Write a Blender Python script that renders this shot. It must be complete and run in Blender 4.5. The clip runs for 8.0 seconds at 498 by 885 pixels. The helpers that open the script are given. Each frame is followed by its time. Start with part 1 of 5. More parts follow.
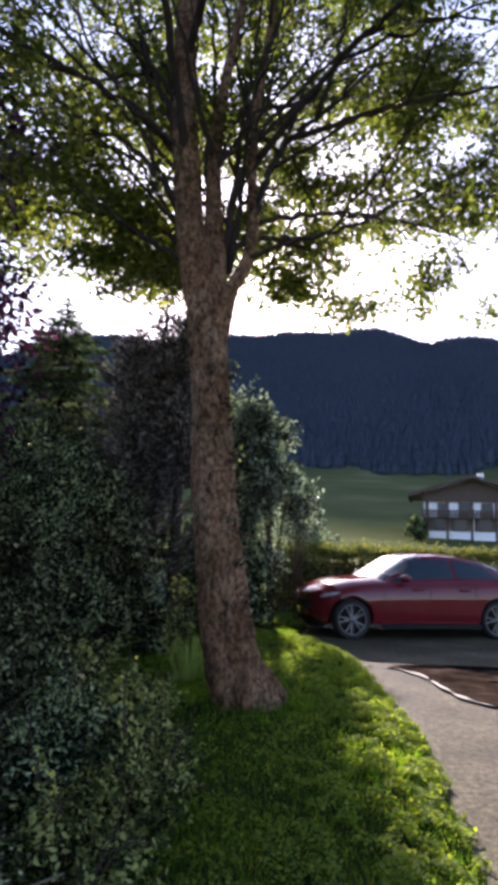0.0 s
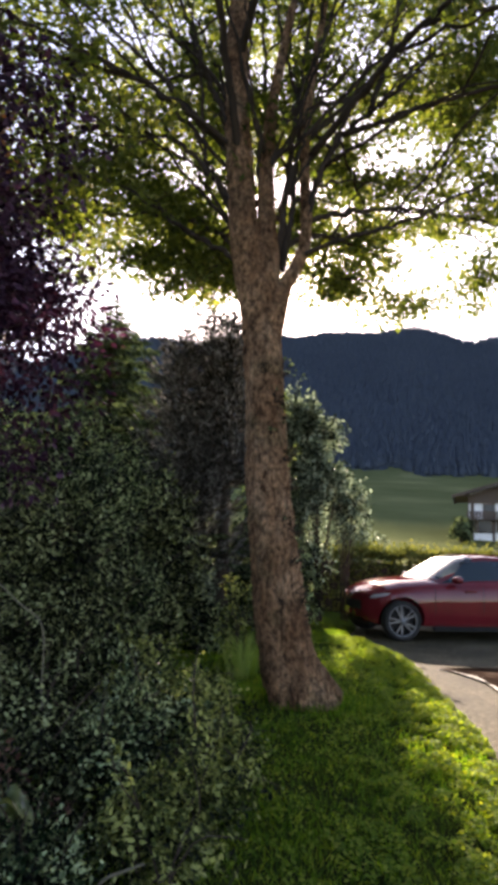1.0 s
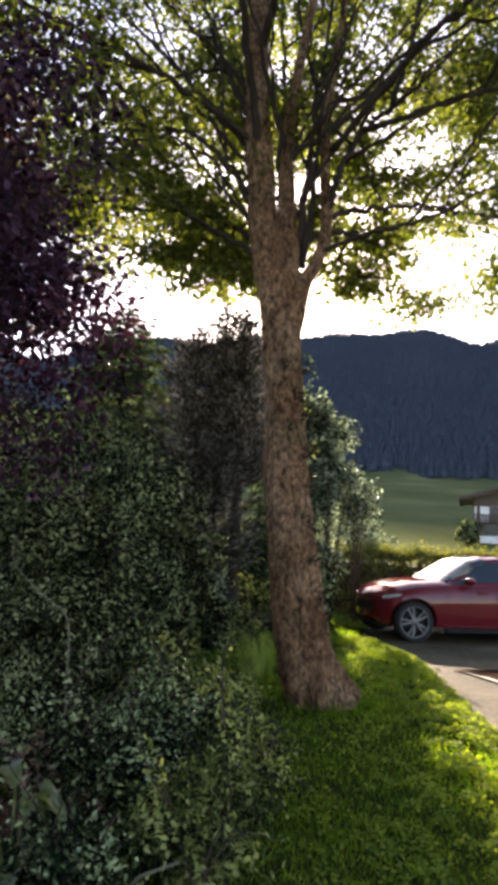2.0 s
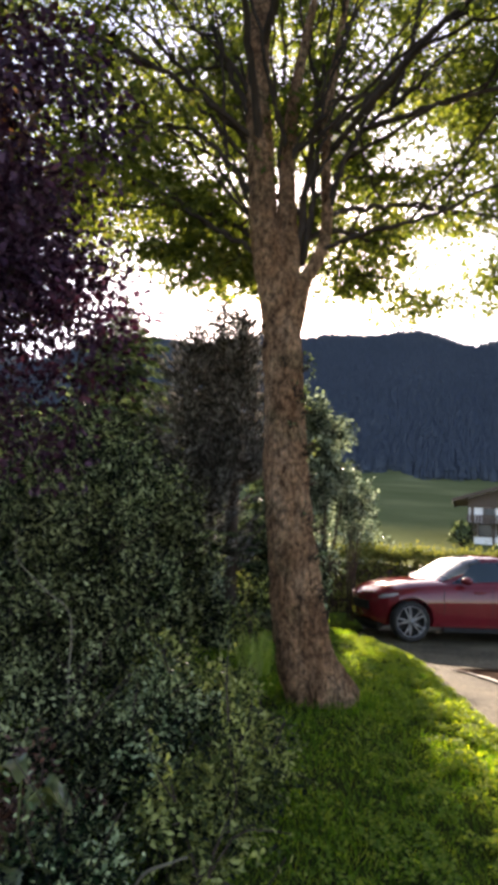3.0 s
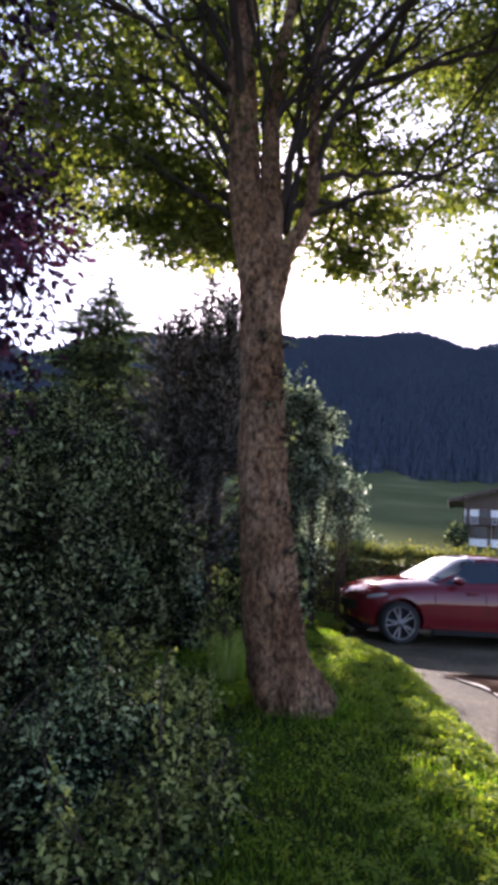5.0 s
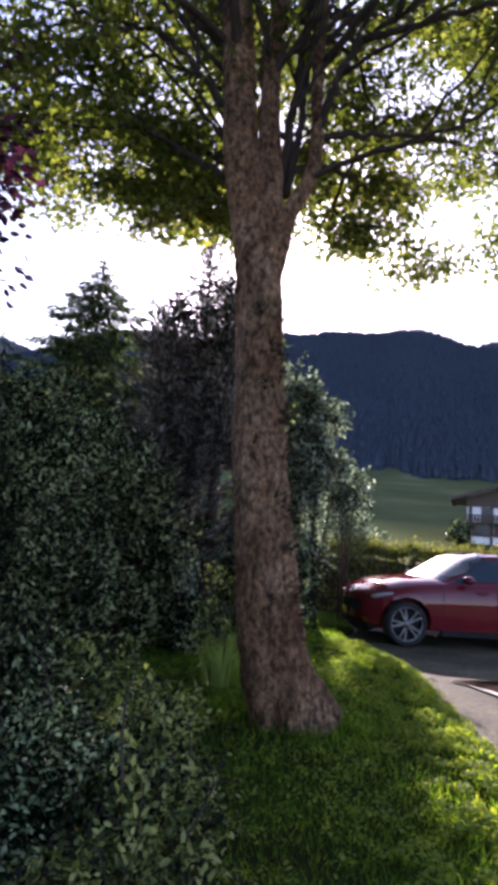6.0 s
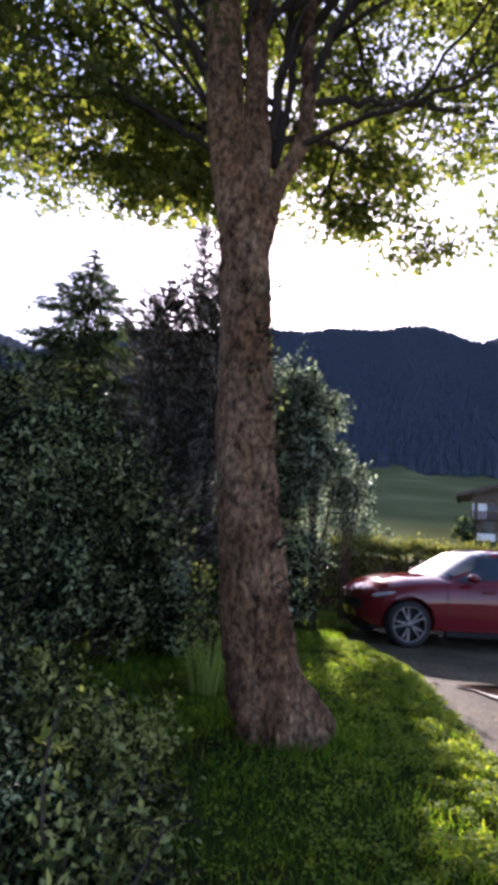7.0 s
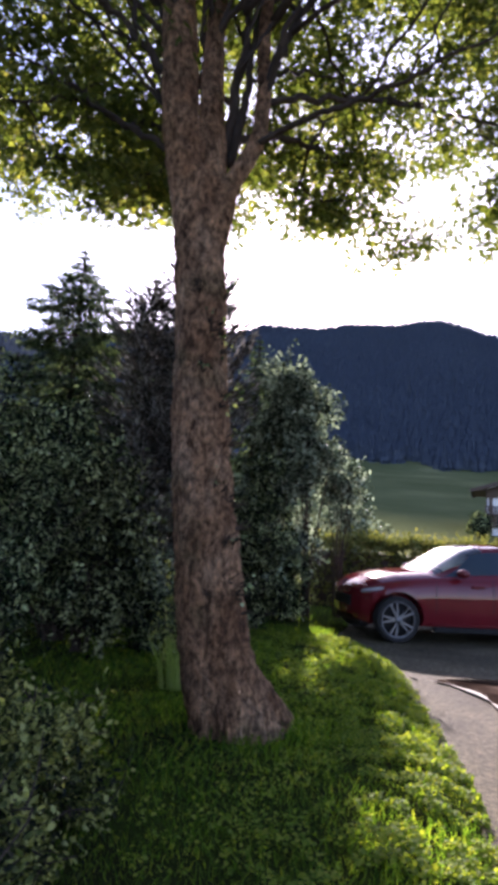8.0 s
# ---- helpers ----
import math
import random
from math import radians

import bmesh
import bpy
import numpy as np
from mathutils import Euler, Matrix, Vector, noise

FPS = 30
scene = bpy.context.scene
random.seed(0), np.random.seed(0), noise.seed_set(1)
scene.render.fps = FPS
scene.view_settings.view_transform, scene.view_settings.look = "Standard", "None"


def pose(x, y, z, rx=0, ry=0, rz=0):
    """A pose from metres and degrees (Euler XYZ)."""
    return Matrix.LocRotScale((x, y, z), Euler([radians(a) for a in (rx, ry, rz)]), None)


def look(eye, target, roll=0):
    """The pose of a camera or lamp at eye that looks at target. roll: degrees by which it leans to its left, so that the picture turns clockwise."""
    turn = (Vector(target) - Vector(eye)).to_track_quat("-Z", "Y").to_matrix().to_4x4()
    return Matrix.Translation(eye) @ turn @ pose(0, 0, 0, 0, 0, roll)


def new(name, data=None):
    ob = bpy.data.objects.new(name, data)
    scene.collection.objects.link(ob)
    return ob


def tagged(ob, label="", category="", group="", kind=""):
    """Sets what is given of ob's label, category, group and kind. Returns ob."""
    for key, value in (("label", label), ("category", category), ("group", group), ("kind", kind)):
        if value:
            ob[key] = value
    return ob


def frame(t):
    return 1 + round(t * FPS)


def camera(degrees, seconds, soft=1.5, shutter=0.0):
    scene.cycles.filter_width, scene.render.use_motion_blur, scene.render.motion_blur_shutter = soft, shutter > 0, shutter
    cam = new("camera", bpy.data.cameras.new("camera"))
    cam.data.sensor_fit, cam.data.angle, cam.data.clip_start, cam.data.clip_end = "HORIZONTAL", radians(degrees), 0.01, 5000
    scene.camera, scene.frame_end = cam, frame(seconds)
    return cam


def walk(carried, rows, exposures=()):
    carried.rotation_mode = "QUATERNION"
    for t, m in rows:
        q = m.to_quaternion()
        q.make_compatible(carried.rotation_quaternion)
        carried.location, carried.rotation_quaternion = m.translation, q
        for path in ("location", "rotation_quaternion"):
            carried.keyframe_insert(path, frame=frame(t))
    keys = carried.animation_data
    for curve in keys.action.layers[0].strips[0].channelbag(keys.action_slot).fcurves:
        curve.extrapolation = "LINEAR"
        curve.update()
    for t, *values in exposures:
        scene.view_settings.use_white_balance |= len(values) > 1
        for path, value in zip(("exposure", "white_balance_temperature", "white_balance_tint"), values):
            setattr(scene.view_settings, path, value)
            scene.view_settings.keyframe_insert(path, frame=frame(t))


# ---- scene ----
cam = camera(41.0, 8.0, soft=5.4)
PATH = [
    (0, (0.115, 0.276, 1.418), (0.048, 2.251, 1.729), 1.9),
    (0.5, (0.067, 0.24, 1.407), (-0.085, 2.21, 1.719), 2.1),
    (1, (-0.011, 0.285, 1.388), (-0.199, 2.252, 1.698), 2.3),
    (1.5, (-0.078, 0.285, 1.375), (-0.277, 2.251, 1.686), 2.5),
    (2, (-0.135, 0.324, 1.356), (-0.338, 2.289, 1.667), 2.9),
    (3.5, (-0.187, 0.345, 1.326), (-0.365, 2.312, 1.64), 3.2),
    (4, (-0.077, 0.471, 1.331), (-0.249, 2.44, 1.642), 3.5),
    (4.5, (-0.034, 0.647, 1.315), (-0.208, 2.615, 1.624), 3.9),
    (6, (-0.027, 1.421, 1.285), (-0.21, 3.39, 1.585), 4.3),
    (6.5, (-0.042, 1.644, 1.296), (-0.229, 3.613, 1.59), 4.2),
    (7, (0.073, 1.808, 1.293), (-0.124, 3.776, 1.585), 4.1),
    (7.5, (0.225, 1.864, 1.308), (0.016, 3.833, 1.594), 4.1),
    (8, (0.482, 1.81, 1.309), (0.239, 3.775, 1.592), 3.5),
]
EXPOSURES = [(0.0, 1.98, 6150, 28), (0.5, 2.26, 6700, 27), (1.0, 2.31, 7200, 23), (2.0, 2.49, 7400, 22), (3.6, 2.56, 7450, 23), (4.3, 2.36, 6350, 32), (6.0, 2.12, 6050, 33), (8.0, 2.18, 6050, 33)]
walk(cam, [(t, look(eye, target, roll)) for t, eye, target, roll in PATH], EXPOSURES)

# ---- daylight: low sun just above the wooded ridge, clear sky ----
SUN_ELEVATION, SUN_AZIMUTH = 20.6, -1.8
world = bpy.data.worlds.new("sky")
scene.world = world
world.use_nodes = True
wn = world.node_tree.nodes
sky = wn.new("ShaderNodeTexSky")
sky.sky_type = "NISHITA"
sky.sun_disc = False
sky.sun_elevation = radians(SUN_ELEVATION)
sky.sun_rotation = radians(SUN_AZIMUTH)
sky.altitude = 700
sky.air_density, sky.dust_density, sky.ozone_density = 0.75, 1.0, 0.3
wn["Background"].inputs["Strength"].default_value = 0.104
world.node_tree.links.new(sky.outputs["Color"], wn["Background"].inputs["Color"])
sun = new("sun", bpy.data.lights.new("sun", "SUN"))
sun.data.energy, sun.data.angle, sun.data.color = 5.0, radians(0.6), (1.0, 0.92, 0.78)
a, e = radians(SUN_AZIMUTH), radians(SUN_ELEVATION)
TO_SUN = Vector((math.sin(a) * math.cos(e), math.cos(a) * math.cos(e), math.sin(e)))
sun.matrix_world = look(TO_SUN * 60, (0, 0, 0))

# ---- materials ----
def material(name, rough=0.6, metal=0.0):
    m = bpy.data.materials.new(name)
    m.use_nodes = True
    b = m.node_tree.nodes["Principled BSDF"]
    b.inputs["Roughness"].default_value = rough
    b.inputs["Metallic"].default_value = metal
    return m, m.node_tree.nodes, m.node_tree.links, b


def ramp_of(nodes, links, value, stops):
    r = nodes.new("ShaderNodeValToRGB")
    while len(r.color_ramp.elements) < len(stops):
        r.color_ramp.elements.new(0.5)
    for el, (at, colour) in zip(r.color_ramp.elements, stops):
        el.position, el.color = at, (*colour, 1)
    links.new(value, r.inputs["Fac"])
    return r.outputs["Color"]


def noise_of(nodes, links, scale, detail=4, stretch=(1, 1, 1), rough=0.55, coords="Object"):
    tc, mp, n = nodes.new("ShaderNodeTexCoord"), nodes.new("ShaderNodeMapping"), nodes.new("ShaderNodeTexNoise")
    mp.inputs["Scale"].default_value = stretch
    n.inputs["Scale"].default_value, n.inputs["Detail"].default_value, n.inputs["Roughness"].default_value = scale, detail, rough
    links.new(tc.outputs[coords], mp.inputs["Vector"])
    links.new(mp.outputs["Vector"], n.inputs["Vector"])
    return n.outputs["Fac"]


def mixed(nodes, links, fac, c1, c2, how="MIX"):
    x = nodes.new("ShaderNodeMix")
    x.data_type, x.blend_type = "RGBA", how
    if isinstance(fac, (int, float)):
        x.inputs["Factor"].default_value = fac
    else:
        links.new(fac, x.inputs["Factor"])
    for key, c in ((6, c1), (7, c2)):
        if isinstance(c, tuple):
            x.inputs[key].default_value = (*c, 1)
        else:
            links.new(c, x.inputs[key])
    return x.outputs[2]


def bumped(nodes, links, b, height, strength=0.5, distance=0.02):
    n = nodes.new("ShaderNodeBump")
    n.inputs["Strength"].default_value, n.inputs["Distance"].default_value = strength, distance
    links.new(height, n.inputs["Height"])
    links.new(n.outputs["Normal"], b.inputs["Normal"])


def surface(name, c1, c2, scale, rough=0.7, bump=0.3, fine=40.0, metal=0.0, stretch=(1, 1, 1), distance=0.01):
    """A plain two-scale surface: broad stains and a fine grain."""
    m, n, l, b = material(name, rough, metal)
    broad = ramp_of(n, l, noise_of(n, l, scale, 5, stretch), ((0.3, c1), (0.7, c2)))
    grain = noise_of(n, l, fine, 3, stretch)
    l.new(mixed(n, l, 0.35, broad, ramp_of(n, l, grain, ((0.3, (0.35, 0.35, 0.35)), (0.7, (0.75, 0.75, 0.75)))), "OVERLAY"), b.inputs["Base Color"])
    bumped(n, l, b, grain, bump, distance)
    return m


def leaf_material(name, stops, translucent=0.45, rough=0.45, patch=0.8, glow=(1.6, 1.7, 0.7), gloss=0.5, weights=(0.6, 0.7, -0.1)):
    """Leaves: colour by leaf and by patches of the crown, light passing through the blade."""
    m, n, l, b = material(name, rough)
    geo = n.new("ShaderNodeNewGeometry")
    add = n.new("ShaderNodeMath")
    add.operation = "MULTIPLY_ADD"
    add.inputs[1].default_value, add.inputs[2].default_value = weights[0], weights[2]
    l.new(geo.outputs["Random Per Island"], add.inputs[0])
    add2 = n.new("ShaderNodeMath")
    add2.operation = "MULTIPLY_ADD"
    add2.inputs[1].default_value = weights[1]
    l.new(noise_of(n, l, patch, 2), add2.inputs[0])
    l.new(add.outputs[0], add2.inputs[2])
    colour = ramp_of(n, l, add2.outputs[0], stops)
    l.new(colour, b.inputs["Base Color"])
    b.inputs["Specular IOR Level"].default_value = gloss
    t = n.new("ShaderNodeBsdfTranslucent")
    l.new(mixed(n, l, 1.0, colour, glow, "MULTIPLY"), t.inputs["Color"])
    mix = n.new("ShaderNodeMixShader")
    mix.inputs["Fac"].default_value = translucent
    l.new(b.outputs["BSDF"], mix.inputs[1])
    l.new(t.outputs["BSDF"], mix.inputs[2])
    l.new(mix.outputs["Shader"], n["Material Output"].inputs["Surface"])
    return m


MAPLE = leaf_material("maple_leaf", ((0.1, (0.028, 0.042, 0.013)), (0.45, (0.066, 0.088, 0.026)), (0.75, (0.135, 0.155, 0.045)), (0.95, (0.23, 0.22, 0.075))), 0.49, 0.55, glow=(1.55, 1.6, 0.58), gloss=0.14)
COPPER = leaf_material("purple_leaf", ((0.15, (0.008, 0.003, 0.007)), (0.5, (0.03, 0.012, 0.026)), (0.75, (0.075, 0.038, 0.06)), (0.95, (0.21, 0.135, 0.18))), 0.22, 0.45, glow=(1.2, 0.6, 0.7), gloss=0.1)
# near-black and pale stops put shaded gaps and sky glints into the leaf colour
LAUREL = leaf_material("shade_glint_shrub_leaf", ((0.24, (0.002, 0.004, 0.002)), (0.5, (0.010, 0.024, 0.008)), (0.64, (0.078, 0.112, 0.05)), (0.86, (0.32, 0.37, 0.195))), 0.14, 0.5, patch=3.6, weights=(0.95, 1.9, -0.95), gloss=0.06)
OLIVE = leaf_material("shade_glint_olive_leaf", ((0.24, (0.003, 0.004, 0.002)), (0.5, (0.016, 0.023, 0.008)), (0.66, (0.09, 0.105, 0.046)), (0.88, (0.3, 0.325, 0.165))), 0.14, 0.5, patch=3.6, weights=(0.95, 1.9, -0.95), gloss=0.06)
RUSSET = leaf_material("russet_leaf", ((0.2, (0.025, 0.011, 0.008)), (0.5, (0.075, 0.028, 0.02)), (0.85, (0.18, 0.09, 0.065))), 0.25, 0.5, patch=6.0, gloss=0.35)
YOUNG = leaf_material("young_red_leaf", ((0.2, (0.04, 0.013, 0.008)), (0.5, (0.13, 0.04, 0.02)), (0.85, (0.28, 0.12, 0.06))), 0.4, 0.5, patch=6.0, gloss=0.2)
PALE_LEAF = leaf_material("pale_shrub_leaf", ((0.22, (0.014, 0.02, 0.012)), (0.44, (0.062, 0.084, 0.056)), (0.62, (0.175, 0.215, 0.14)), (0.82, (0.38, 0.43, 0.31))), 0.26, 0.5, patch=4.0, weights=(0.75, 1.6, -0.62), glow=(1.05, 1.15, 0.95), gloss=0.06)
# the dark stop paints shaded voids of the shrub in patches
FRESH = leaf_material("shaded_fresh_leaf", ((0.22, (0.005, 0.009, 0.003)), (0.5, (0.064, 0.086, 0.022)), (0.8, (0.33, 0.34, 0.12))), 0.35, 0.6, patch=6.5, weights=(0.7, 2.1, -0.88), gloss=0.15)
NEEDLE = leaf_material("spruce_needle", ((0.2, (0.012, 0.022, 0.012)), (0.5, (0.045, 0.07, 0.035)), (0.85, (0.17, 0.21, 0.12))), 0.3, 0.5, patch=4.0, weights=(0.7, 1.3, -0.5), glow=(1.25, 1.35, 0.8), gloss=0.05)
DRY_NEEDLE = leaf_material("brownish_needle", ((0.2, (0.026, 0.027, 0.024)), (0.5, (0.085, 0.086, 0.076)), (0.85, (0.3, 0.3, 0.29))), 0.2, 0.55, patch=4.0, weights=(0.7, 1.2, -0.45), glow=(1.05, 1.0, 0.95), gloss=0.05)
HEDGE = leaf_material("hedge_leaf", ((0.1, (0.05, 0.06, 0.02)), (0.5, (0.15, 0.165, 0.045)), (0.9, (0.26, 0.25, 0.09))), 0.35, 0.6, patch=1.6, weights=(0.6, 1.1, -0.34), glow=(1.0, 1.0, 0.5), gloss=0.1)
GRASS = leaf_material("grass_blade", ((0.15, (0.02, 0.05, 0.011)), (0.45, (0.056, 0.122, 0.024)), (0.75, (0.124, 0.19, 0.036)), (0.97, (0.26, 0.28, 0.06))), 0.6, 0.7, patch=7.0, glow=(2.1, 2.1, 0.34), gloss=0.08, weights=(0.6, 1.2, -0.36))
CLOVER = leaf_material("clover_leaf", ((0.1, (0.066, 0.125, 0.022)), (0.5, (0.13, 0.2, 0.034)), (0.9, (0.225, 0.265, 0.055))), 0.55, 0.75, patch=2.5, glow=(1.95, 1.8, 0.3), gloss=0.08)
# blades brightened by colour, since no sun reaches the tuft here
SUNLIT_TUFT = leaf_material("sunlit_grass_blade", ((0.2, (0.12, 0.18, 0.045)), (0.5, (0.23, 0.3, 0.085)), (0.85, (0.36, 0.42, 0.14))), 0.5, 0.6, patch=4.0, glow=(1.3, 1.4, 0.5), gloss=0.1)
BROAD = leaf_material("broad_leaf", ((0.2, (0.03, 0.04, 0.014)), (0.5, (0.07, 0.085, 0.028)), (0.85, (0.17, 0.175, 0.07))), 0.25, 0.3, patch=14.0, weights=(0.3, 1.4, -0.3), gloss=0.45)
# blue-grey needles: the haze of distance is painted into this colour
FOREST = leaf_material("hazed_far_conifer", ((0.1, (0.058, 0.074, 0.092)), (0.5, (0.067, 0.084, 0.104)), (0.9, (0.078, 0.096, 0.113))), 0.3, 0.95, patch=0.012, glow=(1.0, 1.0, 1.0), gloss=0.05)
PLASTER = surface("aged_white_plaster", (0.68, 0.67, 0.65), (0.82, 0.81, 0.79), 0.6, 0.85, 0.2, 8)
DARK_WOOD = surface("dark_stained_wood", (0.05, 0.032, 0.022), (0.09, 0.058, 0.038), 1.5, 0.7, 0.3, 12, stretch=(1, 1, 6))
DRY_STEM = surface("dry_stem", (0.10, 0.09, 0.06), (0.17, 0.15, 0.105), 9, 0.9, 0.3, 60)
ROOF_TILE = surface("brown_roof_tile", (0.028, 0.022, 0.02), (0.05, 0.038, 0.034), 0.8, 0.95, 0.4, 6)
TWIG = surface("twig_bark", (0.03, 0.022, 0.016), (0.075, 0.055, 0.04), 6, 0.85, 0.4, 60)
# darker than the trunk: shade of limbs against the sky is put into the colour
SHADED_LIMB_BARK = surface("shaded_limb_bark", (0.026, 0.02, 0.016), (0.066, 0.05, 0.039), 5, 0.9, 0.6, 30, stretch=(1, 1, 0.4), distance=0.015)
for bark in (SHADED_LIMB_BARK, TWIG, DRY_STEM):
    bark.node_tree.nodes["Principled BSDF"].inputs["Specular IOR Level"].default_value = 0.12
RUBBER = surface("tyre_rubber", (0.008, 0.008, 0.008), (0.015, 0.015, 0.015), 8, 0.9, 0.2, 90)
PLASTIC = surface("black_trim", (0.012, 0.012, 0.013), (0.024, 0.024, 0.024), 8, 0.7, 0.1, 120)
PLASTIC.node_tree.nodes["Principled BSDF"].inputs["Specular IOR Level"].default_value = 0.12
ALLOY = surface("alloy_rim", (0.10, 0.10, 0.105), (0.2, 0.2, 0.205), 8, 0.42, 0.05, 80, metal=1.0)
SILT = surface("pale_silt", (0.38, 0.34, 0.28), (0.55, 0.51, 0.44), 9, 1.0, 0.6, 60, distance=0.006)


def make_bark():
    """Brown bark: broad light and dark patches, upright fissures, small flakes and knots."""
    m, n, l, b = material("maple_bark", 0.88)
    b.inputs["Specular IOR Level"].default_value = 0.12
    broad = ramp_of(n, l, noise_of(n, l, 3.2, 8, (1, 1, 0.6), 0.68), ((0.28, (0.09, 0.044, 0.026)), (0.41, (0.28, 0.153, 0.084)), (0.55, (0.45, 0.272, 0.162)), (0.72, (0.62, 0.43, 0.29))))
    fissure = ramp_of(n, l, noise_of(n, l, 15, 7, (1, 1, 0.5), 0.72), ((0.36, (0.1, 0.08, 0.07)), (0.45, (0.8, 0.77, 0.74)), (0.6, (1.25, 1.19, 1.1))))
    flake = ramp_of(n, l, noise_of(n, l, 30, 6, (1, 1, 0.6), 0.7), ((0.4, (0.22, 0.21, 0.2)), (0.49, (0.85, 0.84, 0.83)), (0.6, (1.7, 1.64, 1.55))))
    knot = ramp_of(n, l, noise_of(n, l, 9, 3, (1, 1, 0.7)), ((0.66, (1, 1, 1)), (0.72, (0.16, 0.12, 0.1))))
    moss = ramp_of(n, l, noise_of(n, l, 2.6, 5), ((0.56, (0, 0, 0)), (0.72, (0.6, 0.6, 0.6))))
    sep = n.new("ShaderNodeSeparateColor")
    l.new(moss, sep.inputs[0])
    green = mixed(n, l, sep.outputs[0], broad, (0.15, 0.14, 0.075))
    cracked = mixed(n, l, 0.9, mixed(n, l, 0.7, mixed(n, l, 0.75, green, flake, "MULTIPLY"), fissure, "MULTIPLY"), knot, "MULTIPLY")
    l.new(cracked, b.inputs["Base Color"])
    deep, light = n.new("ShaderNodeSeparateColor"), n.new("ShaderNodeSeparateColor")
    l.new(fissure, deep.inputs[0])
    l.new(flake, light.inputs[0])
    add = n.new("ShaderNodeMath")
    add.operation = "MULTIPLY_ADD"
    add.inputs[1].default_value = 0.5
    l.new(light.outputs[0], add.inputs[0])
    l.new(deep.outputs[0], add.inputs[2])
    bumped(n, l, b, add.outputs[0], 1.0, 0.04)
    return m


def make_ground():
    """Soil and short turf near by, meadow further off."""
    m, n, l, b = material("turf", 1.0)
    b.inputs["Specular IOR Level"].default_value = 0.0
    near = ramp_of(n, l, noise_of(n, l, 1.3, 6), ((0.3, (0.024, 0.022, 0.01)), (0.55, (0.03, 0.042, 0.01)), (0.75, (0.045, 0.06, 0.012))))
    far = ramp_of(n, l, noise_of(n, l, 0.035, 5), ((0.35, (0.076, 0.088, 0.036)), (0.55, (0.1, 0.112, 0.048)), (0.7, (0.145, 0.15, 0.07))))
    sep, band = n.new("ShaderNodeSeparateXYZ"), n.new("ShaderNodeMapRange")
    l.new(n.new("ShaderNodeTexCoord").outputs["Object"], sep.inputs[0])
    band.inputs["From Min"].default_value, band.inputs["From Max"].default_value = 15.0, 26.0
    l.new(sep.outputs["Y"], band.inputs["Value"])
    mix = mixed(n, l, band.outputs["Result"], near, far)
    grain = noise_of(n, l, 45, 4)
    l.new(mixed(n, l, 0.4, mix, ramp_of(n, l, grain, ((0.3, (0.3, 0.3, 0.3)), (0.7, (0.75, 0.75, 0.75)))), "OVERLAY"), b.inputs["Base Color"])
    bumped(n, l, b, grain, 0.7, 0.03)
    return m


def make_asphalt():
    m, n, l, b = material("worn_asphalt", 0.95)
    b.inputs["Specular IOR Level"].default_value = 0.12
    broad = ramp_of(n, l, noise_of(n, l, 0.9, 6), ((0.3, (0.05, 0.042, 0.027)), (0.5, (0.086, 0.072, 0.045)), (0.7, (0.145, 0.122, 0.078))))
    grain = noise_of(n, l, 19, 8, rough=0.85)
    l.new(mixed(n, l, 0.9, broad, ramp_of(n, l, grain, ((0.38, (0.04, 0.04, 0.04)), (0.62, (1.0, 1.0, 0.96)))), "OVERLAY"), b.inputs["Base Color"])
    pebble = noise_of(n, l, 22, 5, rough=0.7)
    bumped(n, l, b, mixed(n, l, 0.5, grain, pebble), 1.0, 0.03)
    return m


def make_mud():
    m, n, l, b = material("brown_mud", 1.0)
    b.inputs["Specular IOR Level"].default_value = 0.0
    c = ramp_of(n, l, noise_of(n, l, 3, 5), ((0.35, (0.016, 0.011, 0.009)), (0.55, (0.04, 0.027, 0.02)), (0.7, (0.085, 0.062, 0.048))))
    l.new(c, b.inputs["Base Color"])
    bumped(n, l, b, noise_of(n, l, 14, 5), 0.5, 0.02)
    return m


def make_paint():
    m, n, l, b = material("red_car_paint", 0.45, 0.0)
    b.inputs["Specular IOR Level"].default_value = 0.0
    c = ramp_of(n, l, noise_of(n, l, 2.5, 3), ((0.3, (0.108, 0.010, 0.013)), (0.7, (0.136, 0.013, 0.017))))
    l.new(c, b.inputs["Base Color"])
    b.inputs["Coat Weight"].default_value = 0.8
    b.inputs["Coat Roughness"].default_value = 0.06
    bumped(n, l, b, noise_of(n, l, 3, 2), 0.03, 0.01)
    return m


def make_glass(name, tint, rough=0.02):
    m, n, l, b = material(name, rough)
    b.inputs["Base Color"].default_value = (*tint, 1)
    b.inputs["Transmission Weight"].default_value = 0.96
    b.inputs["IOR"].default_value = 1.5
    return m


BARK, TURF, ASPHALT, MUD, PAINT = make_bark(), make_ground(), make_asphalt(), make_mud(), make_paint()
# near-black colour of the strip that paints the pothole edge's shadow
EDGE_SHADE = surface("puddle_edge_shade", (0.005, 0.004, 0.004), (0.012, 0.01, 0.009), 4, 0.9, 0.4, 30)
EDGE_SHADE.node_tree.nodes["Principled BSDF"].inputs["Specular IOR Level"].default_value = 0.0
def make_dusty_screen():
    m = make_glass("dusty_windscreen", (0.6, 0.68, 0.68), 0.05)
    b = m.node_tree.nodes["Principled BSDF"]
    b.inputs["Coat Weight"].default_value = 0.1
    b.inputs["Coat Roughness"].default_value = 0.3
    return m


